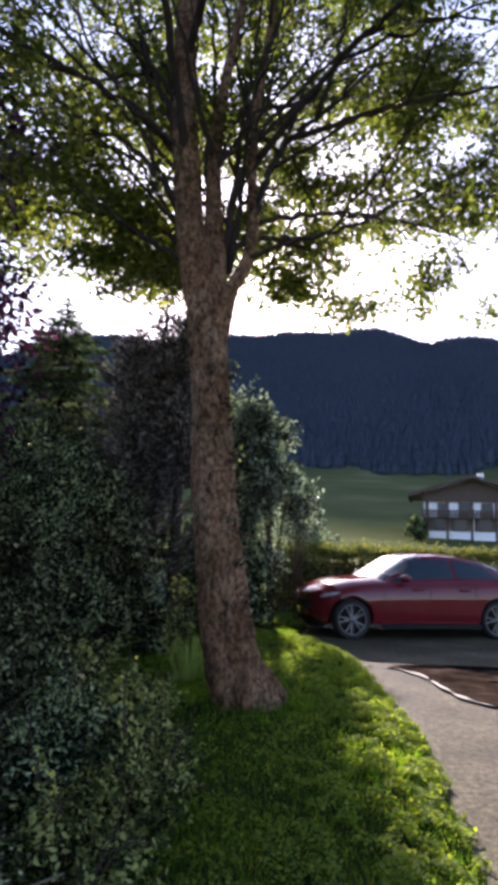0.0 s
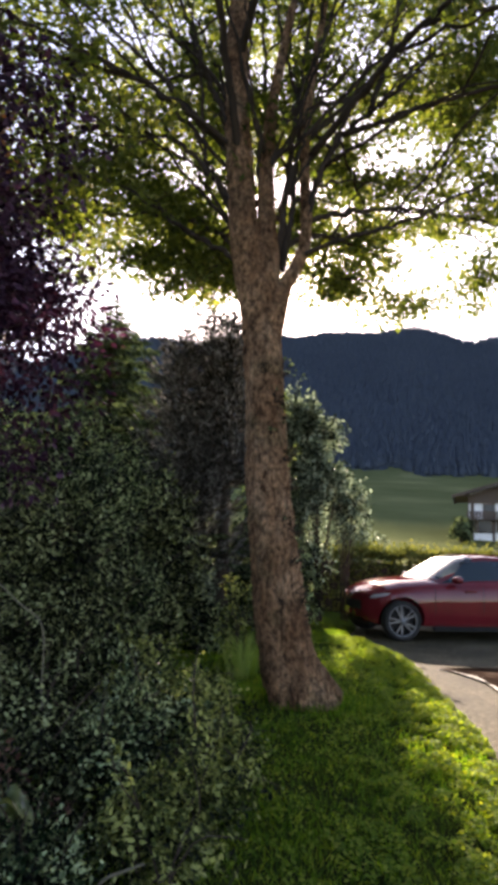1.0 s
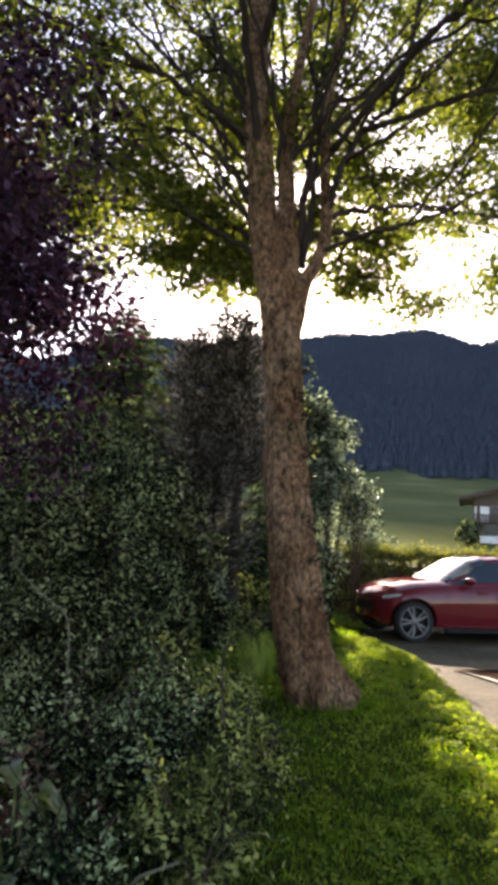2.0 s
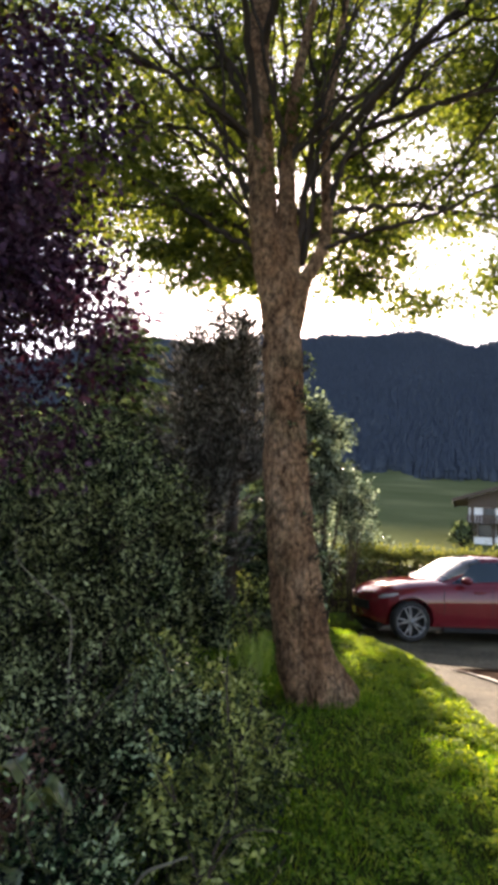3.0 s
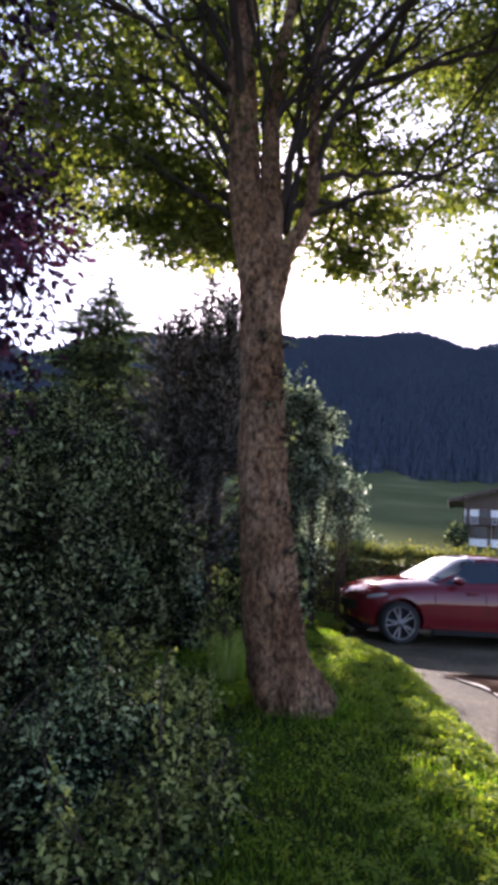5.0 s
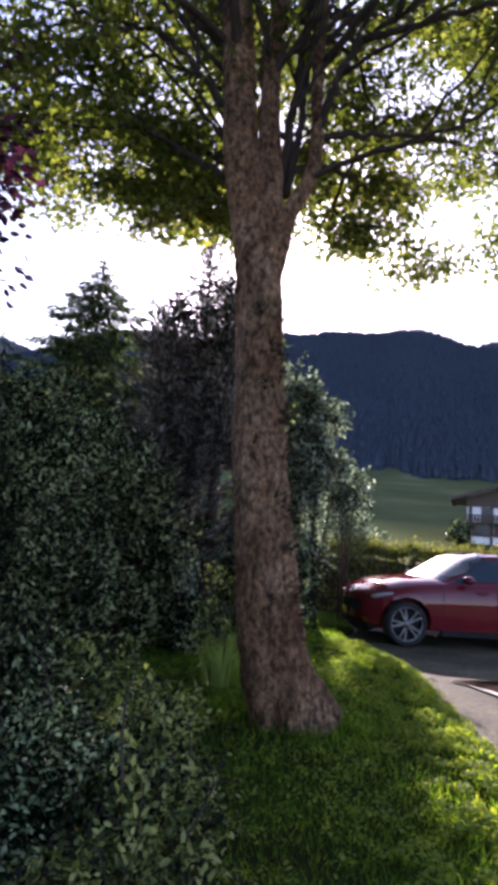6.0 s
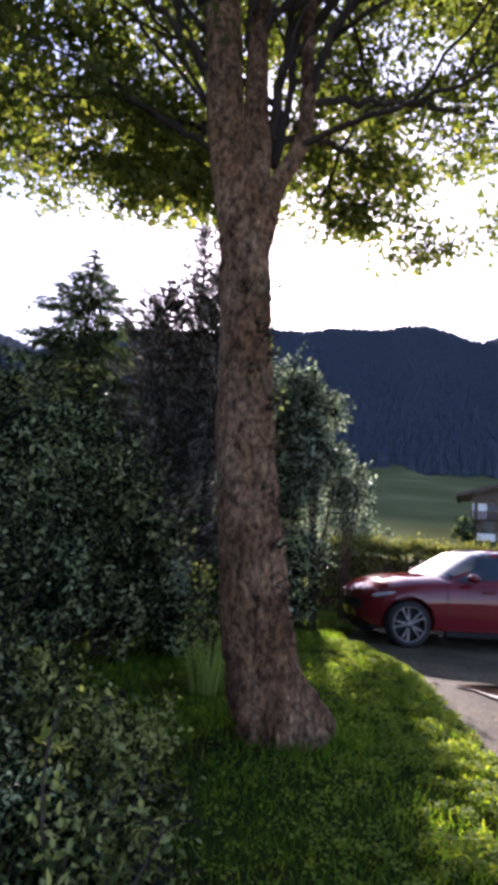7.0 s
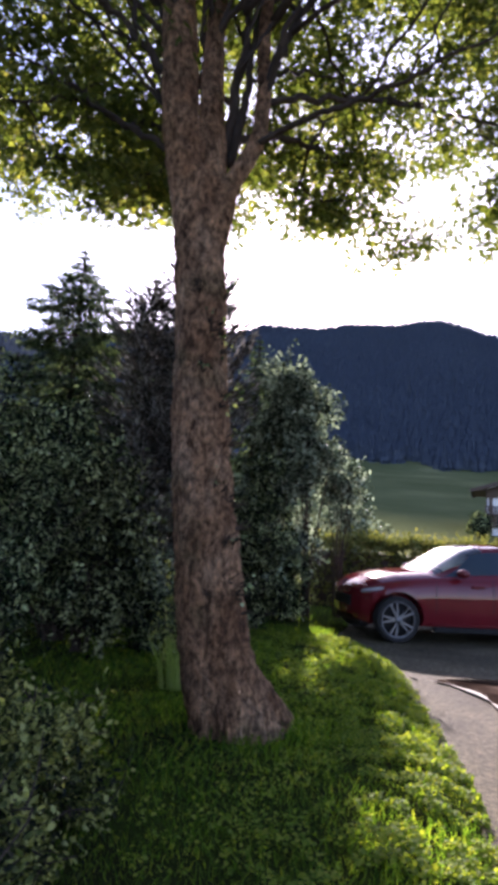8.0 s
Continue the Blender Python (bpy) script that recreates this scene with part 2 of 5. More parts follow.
SCREEN = make_dusty_screen()
GLASS = make_glass("tinted_car_glass", (0.03, 0.05, 0.065))
GLASS.node_tree.nodes["Principled BSDF"].inputs["Transmission Weight"].default_value = 0.3
GLASS.node_tree.nodes["Principled BSDF"].inputs["Specular IOR Level"].default_value = 0.3
WINDOW = make_glass("window_glass", (0.02, 0.024, 0.03), 0.12)
WINDOW.node_tree.nodes["Principled BSDF"].inputs["Specular IOR Level"].default_value = 0.2
WINDOW.node_tree.nodes["Principled BSDF"].inputs["Transmission Weight"].default_value = 0.0
LAMP_GLASS = surface("headlamp_lens", (0.22, 0.22, 0.23), (0.32, 0.32, 0.33), 9, 0.15, 0.05, 60)


# ---- building helpers ----
def mesh_of(name, verts, faces, smooth=False):
    """verts: (n, 3); faces: an (m, k) array of indices, or a list of such arrays."""
    me = bpy.data.meshes.new(name)
    arrays = [np.asarray(f, dtype=np.int32) for f in (faces if isinstance(faces, list) else [faces]) if len(f)]
    verts = np.asarray(verts, dtype=np.float32)
    loops = np.concatenate([f.ravel() for f in arrays])
    totals = np.concatenate([np.full(len(f), f.shape[1], dtype=np.int32) for f in arrays])
    starts = np.concatenate(([0], np.cumsum(totals)[:-1])).astype(np.int32)
    me.vertices.add(len(verts))
    me.vertices.foreach_set("co", verts.ravel())
    me.loops.add(len(loops))
    me.loops.foreach_set("vertex_index", loops)
    me.polygons.add(len(totals))
    me.polygons.foreach_set("loop_start", starts)
    me.polygons.foreach_set("loop_total", totals)
    if smooth:
        me.polygons.foreach_set("use_smooth", np.ones(len(totals), dtype=bool))
    me.update(calc_edges=True)
    me.validate()
    return me


def part(name, shape, mat, parent=None, label="", smooth=False):
    """Links a bmesh or a mesh as one object under a thing or a part."""
    if isinstance(shape, bmesh.types.BMesh):
        me = bpy.data.meshes.new(name)
        shape.to_mesh(me)
        shape.free()
        if smooth:
            me.polygons.foreach_set("use_smooth", np.ones(len(me.polygons), dtype=bool))
    else:
        me = shape
    me.materials.append(mat)
    ob = new(name, me)
    ob.parent = parent
    return tagged(ob, label)


def thing(name, m, label, category, group="", kind=""):
    ob = new(name)
    ob.empty_display_size = 0.2
    ob.matrix_world = m
    return tagged(ob, label, category, group, kind)


def box(bm, x0, y0, z0, x1, y1, z1, bevel=0.0):
    g = bmesh.ops.create_cube(bm, size=1.0)["verts"]
    bmesh.ops.scale(bm, vec=(x1 - x0, y1 - y0, z1 - z0), verts=g)
    bmesh.ops.translate(bm, vec=((x0 + x1) / 2, (y0 + y1) / 2, (z0 + z1) / 2), verts=g)
    if bevel:
        edges = list({ed for v in g for ed in v.link_edges})
        bmesh.ops.bevel(bm, geom=edges, offset=bevel, segments=2, affect="EDGES")
    return bm


def boxed(*args):
    return box(bmesh.new(), *args)


def spline(points, n):
    """Catmull-Rom through rows of numbers."""
    p = np.array(points, float)
    p = np.vstack([2 * p[0] - p[1], p, 2 * p[-1] - p[-2]])
    out = []
    for u in np.linspace(0, len(p) - 3 - 1e-6, n):
        i = int(u)
        t = u - i
        p0, p1, p2, p3 = p[i:i + 4]
        out.append(0.5 * (2 * p1 + (p2 - p0) * t + (2 * p0 - 5 * p1 + 4 * p2 - p3) * t * t + (3 * p1 - p0 - 3 * p2 + p3) * t ** 3))
    return np.array(out)


def tube_arrays(centre, radius, sides, offset=0):
    """Rings round a centre line: vertices and quads."""
    c = np.asarray(centre, float)
    r = np.asarray(radius, float)
    tan = np.gradient(c, axis=0)
    tan /= np.linalg.norm(tan, axis=1)[:, None] + 1e-9
    ref = np.where(np.abs(tan[:, 2:3]) > 0.9, np.array([[1.0, 0, 0]]), np.array([[0, 0, 1.0]]))
    if abs(tan[:, 2]).mean() > 0.5:
        ref = np.tile([[1.0, 0, 0]], (len(c), 1))
    else:
        ref = np.tile([[0, 0, 1.0]], (len(c), 1))
    u = np.cross(tan, ref)
    u /= np.linalg.norm(u, axis=1)[:, None] + 1e-9
    w = np.cross(tan, u)
    ang = np.linspace(0, 2 * np.pi, sides, endpoint=False)
    v = c[:, None, :] + r[:, None, None] * (np.cos(ang)[None, :, None] * u[:, None, :] + np.sin(ang)[None, :, None] * w[:, None, :])
    i = np.arange(len(c) - 1)[:, None] * sides
    j = np.arange(sides)[None, :]
    k = (j + 1) % sides
    f = np.stack([i + j, i + k, i + sides + k, i + sides + j], axis=-1).reshape(-1, 4)
    return v.reshape(-1, 3), f + offset


def join_tubes(tubes):
    """tubes: rows of (centre line, radii, sides)."""
    vs, fs, at = [], [], 0
    for c, r, s in tubes:
        v, f = tube_arrays(c, r, s, at)
        vs.append(v)
        fs.append(f)
        at += len(v)
    return np.vstack(vs), np.vstack(fs)


OVAL = (np.array([(0, 0), (0.28, 0.4), (0.62, 0.42), (1, 0), (0.62, -0.42), (0.28, -0.4)]), [(0, 1, 2, 3), (3, 4, 5, 0)])
BLADE = (np.array([(0, -0.5), (0, 0.5), (0.6, 0.32), (0.6, -0.32), (1, 0)]), [(0, 3, 2, 1), (3, 4, 2, 2)])
LOBED = (np.array([(0.0, 0.0), (0.12, -0.5), (0.42, -0.56), (0.46, -0.2), (1.0, 0.0), (0.46, 0.2), (0.42, 0.56), (0.12, 0.5)]),
         [(0, 1, 2, 3), (0, 3, 4, 5), (0, 5, 6, 7)])


def leaves(name, at, axis, normal, size, outline, aspect=1.0, fold=0.25, curl=0.15):
    """One mesh of many leaves: base points, directions of the midrib, facing, lengths."""
    shape, faces = outline
    at, axis, normal, size = (np.asarray(q, float) for q in (at, axis, normal, size))
    axis = axis / (np.linalg.norm(axis, axis=1)[:, None] + 1e-9)
    side = np.cross(normal, axis)
    side /= np.linalg.norm(side, axis=1)[:, None] + 1e-9
    up = np.cross(axis, side)
    lx, ly = shape[:, 0], shape[:, 1] * aspect
    lz = np.abs(ly) * fold - curl * lx ** 2
    v = at[:, None, :] + size[:, None, None] * (lx[None, :, None] * axis[:, None, :] + ly[None, :, None] * side[:, None, :] + lz[None, :, None] * up[:, None, :])
    k = len(shape)
    base = (np.arange(len(at)) * k)[:, None, None]
    quads = [f for f in faces if len(set(f)) == 4]
    tris = [tuple(dict.fromkeys(f)) for f in faces if len(set(f)) == 3]
    arrays = []
    if quads:
        arrays.append((base + np.array(quads)[None]).reshape(-1, 4))
    if tris:
        arrays.append((base + np.array(tris)[None]).reshape(-1, 3))
    return mesh_of(name, v.reshape(-1, 3), arrays)


def unit(rng, n):
    v = rng.normal(size=(n, 3))
    return v / np.linalg.norm(v, axis=1)[:, None]


def smooth_step(lo, hi, x):
    t = np.clip((np.asarray(x, float) - lo) / (hi - lo), 0, 1)
    return t * t * (3 - 2 * t)


# ---- ground: lawn, meadow and wooded hill in one sheet ----
def lawn_edge(y):
    """x of the border between lawn and drive."""
    y = np.asarray(y, float)
    return np.interp(y, [-60, -4, 0, 3.7, 4.6, 5.9, 7.6, 9.0, 9.9, 10.9, 11.6, 12.2, 13.0, 30], [0.4, 0.6, 0.85, 1.18, 1.27, 1.36, 1.36, 1.33, 1.22, 0.98, 0.72, 0.8, 0.95, 0.95])


def hill(x, y):
    x, y = np.asarray(x, float), np.asarray(y, float)
    u = x / np.maximum(y, 20)
    ridge = 1.0 - 0.17 * np.exp(-((u + 0.45) / 0.10) ** 2) - 0.05 * np.exp(-((u + 0.2) / 0.08) ** 2) + 0.045 * np.exp(-((u - 0.13) / 0.055) ** 2) - 0.02 * np.exp(-((u - 0.24) / 0.03) ** 2) + 0.012 * np.sin(u * 47)
    z = np.interp(y, [-3000, 16, 80, 300, 700, 1000, 3000], [0, 0, 2.6, 35.0, 226.0, 240.0, 120.0])
    return np.where(y > 300, 35 + (z - 35) * ridge, z)


def lawn_height(x, y):
    """Turf stands a little over the drive and rises to the foot of the maple."""
    on = 1 - smooth_step(-0.3, 0.04, np.asarray(x) - lawn_edge(y))
    mound = 0.045 * np.exp(-(((x + 0.05) / 1.1) ** 2 + ((y - 6.2) / 1.3) ** 2))
    return on * (0.05 + mound) - 0.035 * (1 - on)


def ground_height(x, y):
    return hill(x, y) + lawn_height(x, y) * (1 - smooth_step(13, 18, y))


def stretched(lo, hi, step, far, grow):
    mid = list(np.arange(lo, hi + 1e-6, step))
    d, up, down = step, [hi], [lo]
    while up[-1] < far:
        d *= grow
        up.append(up[-1] + d)
        down.append(down[-1] - d)
    return np.array(down[:0:-1] + mid + up[1:])


def build_ground():
    xs, ys = stretched(-4, 4, 0.1, 2600, 1.1), stretched(-1, 14, 0.1, 2800, 1.06)
    X, Y = np.meshgrid(xs, ys)
    Z = ground_height(X, Y)
    bumps = np.array([[noise.noise((x * 1.3, y * 1.3, 0)) for x in xs] for y in ys])
    Z += 0.018 * bumps * (X < lawn_edge(Y) - 0.1) * (np.abs(X) < 12)
    w = len(xs)
    i = (np.arange(len(ys) - 1)[:, None] * w + np.arange(w - 1)[None]).ravel()
    me = mesh_of("ground", np.stack([X, Y, Z], -1).reshape(-1, 3), np.stack([i, i + 1, i + w + 1, i + w], -1), smooth=True)
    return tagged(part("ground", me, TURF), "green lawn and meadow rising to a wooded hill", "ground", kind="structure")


def build_drive():
    rows = np.arange(-30, 14.6, 0.15)
    vs, fs = [], []
    for y in rows:
        e0 = float(lawn_edge(y)) - 0.05
        for x in np.concatenate([e0 + np.linspace(0, 1, 16) ** 1.5 * 3.0, [e0 + 5, e0 + 9, 30.0]]):
            vs.append((x, y, 0.012 * noise.noise((x * 0.7, y * 0.7, 3.0)) + 0.004 * noise.noise((x * 5, y * 5, 1.0))))
    w = 19
    i = (np.arange(len(rows) - 1)[:, None] * w + np.arange(w - 1)[None]).ravel()
    me = mesh_of("driveway", vs, np.stack([i, i + 1, i + w + 1, i + w], -1), smooth=True)
    return tagged(part("driveway", me, ASPHALT), "worn grey-brown asphalt driveway beside the lawn", "road", kind="structure")


build_ground()
build_drive()
# ---- far wood on the hill ----
def build_forest():
    rng = np.random.default_rng(5)
    n = 44000
    y = 296 + 470 * rng.random(n) ** 0.9
    x = (rng.random(n) * 1.16 - 0.62) * y
    u = x / y
    first = 302 + 62 * smooth_step(-0.2, -0.42, u) + 9 * np.sin(u * 23) + 6 * np.sin(u * 61)
    keep = y > first
    x, y = x[keep], y[keep]
    z = hill(x, y) - 2.2
    h = rng.uniform(8, 13, len(x))
    r = h * rng.uniform(0.18, 0.29, len(x))
    sides = 6
    vs, fs, at = [], [], 0
    ang = np.linspace(0, 2 * np.pi, sides, endpoint=False)
    for lo, hi, wide in ((0.03, 0.55, 1.0), (0.32, 0.8, 0.72), (0.58, 1.0, 0.42)):
        a = ang[None] + rng.random((len(x), 1)) * 6.28
        rr = r[:, None] * wide * rng.uniform(0.65, 1.2, (len(x), sides))
        ring = np.stack([x[:, None] + rr * np.cos(a), y[:, None] + rr * np.sin(a), z[:, None] + h[:, None] * (lo + rng.uniform(-0.05, 0.05, (len(x), sides)))], -1)
        tip = np.stack([x, y, z + h * hi], -1)[:, None]
        vs.append(np.concatenate([ring, tip], 1).reshape(-1, 3))
        b = at + np.arange(len(x))[:, None] * (sides + 1)
        j = np.arange(sides)[None]
        fs.append(np.stack([b + j, b + (j + 1) % sides, np.broadcast_to(b + sides, (len(x), sides))], -1).reshape(-1, 3))
        at += len(x) * (sides + 1)
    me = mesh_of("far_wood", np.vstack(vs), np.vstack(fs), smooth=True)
    tagged(part("far_wood", me, FOREST), "dark blue-green conifer wood covering the hillside, distance haze in its colour", "forest", kind="stuff")


build_forest()


# ---- chalet in the meadow ----
def build_chalet():
    base = thing("chalet", pose(25.2, 84.0, 3.9, 0, 0, -13), "white-walled chalet with dark wood balcony and wide brown roof", "house")
    w, d, eave, top = 5.8, 9.0, 5.1, 6.9
    part("ground_floor", boxed(-w, 0, -3.2, w, d, 2.6), PLASTER, base, "white plastered ground floor")
    bm = bmesh.new()
    prof = [(-w, 2.6), (w, 2.6), (w, eave), (0, top), (-w, eave)]
    f = bm.faces.new([bm.verts.new((x, 0.05, z)) for x, z in prof])
    ext = bmesh.ops.extrude_face_region(bm, geom=[f])["geom"]
    bmesh.ops.translate(bm, vec=(0, d - 0.1, 0), verts=[v for v in ext if isinstance(v, bmesh.types.BMVert)])
    bmesh.ops.recalc_face_normals(bm, faces=bm.faces)
    part("upper_floor", bm, PLASTER, base, "white plastered upper floor")
    slope = math.atan2(top - eave, w)
    for s in (-1, 1):
        bm = boxed(-0.05, -1.9, 0, (w + 1.9) / math.cos(slope), d + 1.2, 0.24, 0.03)
        bmesh.ops.transform(bm, matrix=pose(0, 0, top + 0.05) @ (Matrix.Diagonal((s, 1, 1, 1)) @ pose(0, 0, 0, 0, math.degrees(slope), 0)), verts=bm.verts)
        bmesh.ops.recalc_face_normals(bm, faces=bm.faces)
        roof = part("roof_slope", bm, ROOF_TILE, base, "wide brown roof slope")
        bm = boxed(-0.05, -2.0, -0.12, (w + 1.9) / math.cos(slope), -1.86, 0.2, 0.01)
        bmesh.ops.transform(bm, matrix=pose(0, 0, top + 0.05) @ (Matrix.Diagonal((s, 1, 1, 1)) @ pose(0, 0, 0, 0, math.degrees(slope), 0)), verts=bm.verts)
        bmesh.ops.recalc_face_normals(bm, faces=bm.faces)
        part("barge_board", bm, DARK_WOOD, roof, "dark wooden barge board")
    # gable boarding
    bm = bmesh.new()
    g0 = eave - 0.1
    half = w * (top - g0) / (top - eave) * 0.96
    f = bm.faces.new([bm.verts.new(p) for p in ((-half, -0.06, g0), (half, -0.06, g0), (0, -0.06, top - 0.1))])
    ext = bmesh.ops.extrude_face_region(bm, geom=[f])["geom"]
    bmesh.ops.translate(bm, vec=(0, 0.09, 0), verts=[v for v in ext if isinstance(v, bmesh.types.BMVert)])
    part("gable_boarding", bm, DARK_WOOD, base, "dark boarded gable")
    part("lintel_boarding", boxed(-w - 0.05, -0.14, eave - 1.2, w + 0.05, 0.03, eave - 0.1, 0.02), DARK_WOOD, base)
    for s in (-1, 1):
        part("soffit", boxed(s * (w + 0.9) - 0.85, -1.8, eave - 0.42, s * (w + 0.9) + 0.85, d, eave - 0.3, 0.02), DARK_WOOD, base)
    part("side_boarding", boxed(-w - 0.08, -0.05, -3.2, -w + 0.02, d, eave, 0.01), DARK_WOOD, base, "dark boarded side wall")
    for x in (-w + 0.45, -w * 0.5, 0.0, w * 0.5, w - 0.45):
        part("post", boxed(x - 0.2, -0.09, 2.02, x + 0.2, 0.03, eave - 1.2, 0.01), DARK_WOOD, base)
        part("post", boxed(x - 0.16, -0.07, -3.2, x + 0.16, 0.03, 1.86, 0.01), DARK_WOOD, base)
    part("balcony_floor", boxed(-w - 0.2, -1.3, 1.86, w + 0.2, 0.02, 2.02, 0.02), DARK_WOOD, base, "dark wooden balcony floor")
    for z in (2.11, 2.78):
        part("balcony_rail", boxed(-w - 0.2, -1.3, z, w + 0.2, -1.22, z + 0.12), DARK_WOOD, base)
    board = None
    for k in range(34):
        x = -w - 0.1 + k * (2 * w + 0.2) / 33
        if board is None:
            board = part("balcony_board", boxed(-0.13, -0.03, 0, 0.13, 0.0, 0.7), DARK_WOOD, base)
            ob = board
        else:
            ob = new("balcony_board", board.data)
            ob.parent = base
        ob.location = (x, -1.19, 2.14)
    for x, z, ww, hh in [(-3.9, 0.4, 1.5, 1.4), (-1.3, 0.4, 1.5, 1.4), (1.6, 0.4, 1.5, 1.4), (4.3, 0.4, 1.3, 1.4), (-3.4, 2.1, 1.2, 1.65), (-0.9, 2.1, 1.2, 1.65), (1.8, 2.1, 1.2, 1.65), (4.2, 2.1, 1.2, 1.65)]:
        bm = boxed(x - ww / 2 - 0.1, -0.08, z - 0.1, x + ww / 2 + 0.1, 0.02, z + hh + 0.1)
        win = part("window", bm, DARK_WOOD, base, "dark-framed window")
        part("pane", boxed(x - ww / 2, -0.1, z, x + ww / 2, -0.085, z + hh), WINDOW, win)
        if z < 2.0:
            for s in (-1, 1):
                x0 = x + s * (ww / 2 + 0.32)
                part("shutter", boxed(x0 - 0.2, -0.1, z - 0.05, x0 + 0.2, -0.03, z + hh + 0.05), DARK_WOOD, win)
    part("chimney", boxed(1.0, 3.5, top - 1.0, 1.8, 4.3, top + 1.1, 0.03), PLASTER, base, "white chimney")


build_chalet()


# ---- trees and shrubs ----
def branch_tube(points, r0, r1, n=14, sides=8, wob=0.03, rng=None):
    c = spline(points, n)
    if rng is not None:
        k = np.linspace(0, 1, n)[:, None]
        c = c + rng.normal(size=c.shape) * wob * np.minimum(k * 4, 1)
    return c, np.linspace(1, 0, n) ** 0.9 * (r0 - r1) + r1, sides


def trunk_mesh(points, radii, sides=84, rings=230):
    """A swollen, lobed trunk with root flare; lumps and ridges in the surface."""
    c = spline(np.column_stack([points, radii]), rings)
    v, f = tube_arrays(c[:, :3], c[:, 3], sides)
    v = v.reshape(rings, sides, 3)
    ang = np.linspace(0, 2 * np.pi, sides, endpoint=False)
    for i in range(rings):
        ctr, h = c[i, :3], c[i, 2]
        flare = math.exp(-max(h - 0.02, 0) / 0.23)
        for j in range(sides):
            d = Vector(v[i, j] - ctr)
            a = math.atan2(d.y, d.x)
            root = 0.0
            for at, amp in ((0.65, 0.85), (-0.15, 0.3), (-1.0, 0.3), (-2.1, 0.3), (2.9, 0.2), (1.6, 0.4)):
                root += amp * math.exp(-((math.atan2(math.sin(a - at), math.cos(a - at))) / 0.33) ** 2)
            p = Vector(v[i, j])
            k = 1 + flare * root
            k += 0.055 * noise.noise((p.x * 3.5, p.y * 3.5, p.z * 1.3)) + 0.045 * noise.noise((p.x * 11, p.y * 11, p.z * 3.2))
            ridge = noise.noise((math.cos(a) * 4.2, math.sin(a) * 4.2, p.z * 0.9))
            k += 0.05 * ridge * (0.4 + 2.2 * flare)
            k += 0.3 * flare * noise.noise((math.cos(a) * 6.0, math.sin(a) * 6.0, p.z * 0.7 + 4))
            burr = math.exp(-((a + 0.55) / 0.75) ** 2) * min(1.0, max(0.0, 2.6 - h) / 0.8)
            k += 0.17 * burr * max(0.0, noise.noise((p.x * 15, p.y * 15, p.z * 12 + 3)) - 0.05)
            chip = noise.noise((p.x * 24, p.y * 24, p.z * 10))
            k += 0.065 * min(1.0, max(0.0, chip * 5)) + 0.03 * min(1.0, max(0.0, 3 * noise.noise((p.x * 14, p.y * 14, p.z * 4.5 + 7))))
            v[i, j] = ctr + np.array(d * k)
    return mesh_of("trunk", v.reshape(-1, 3), f, smooth=True)


MAPLE_BASE = (0.0, 6.2, 0.08)


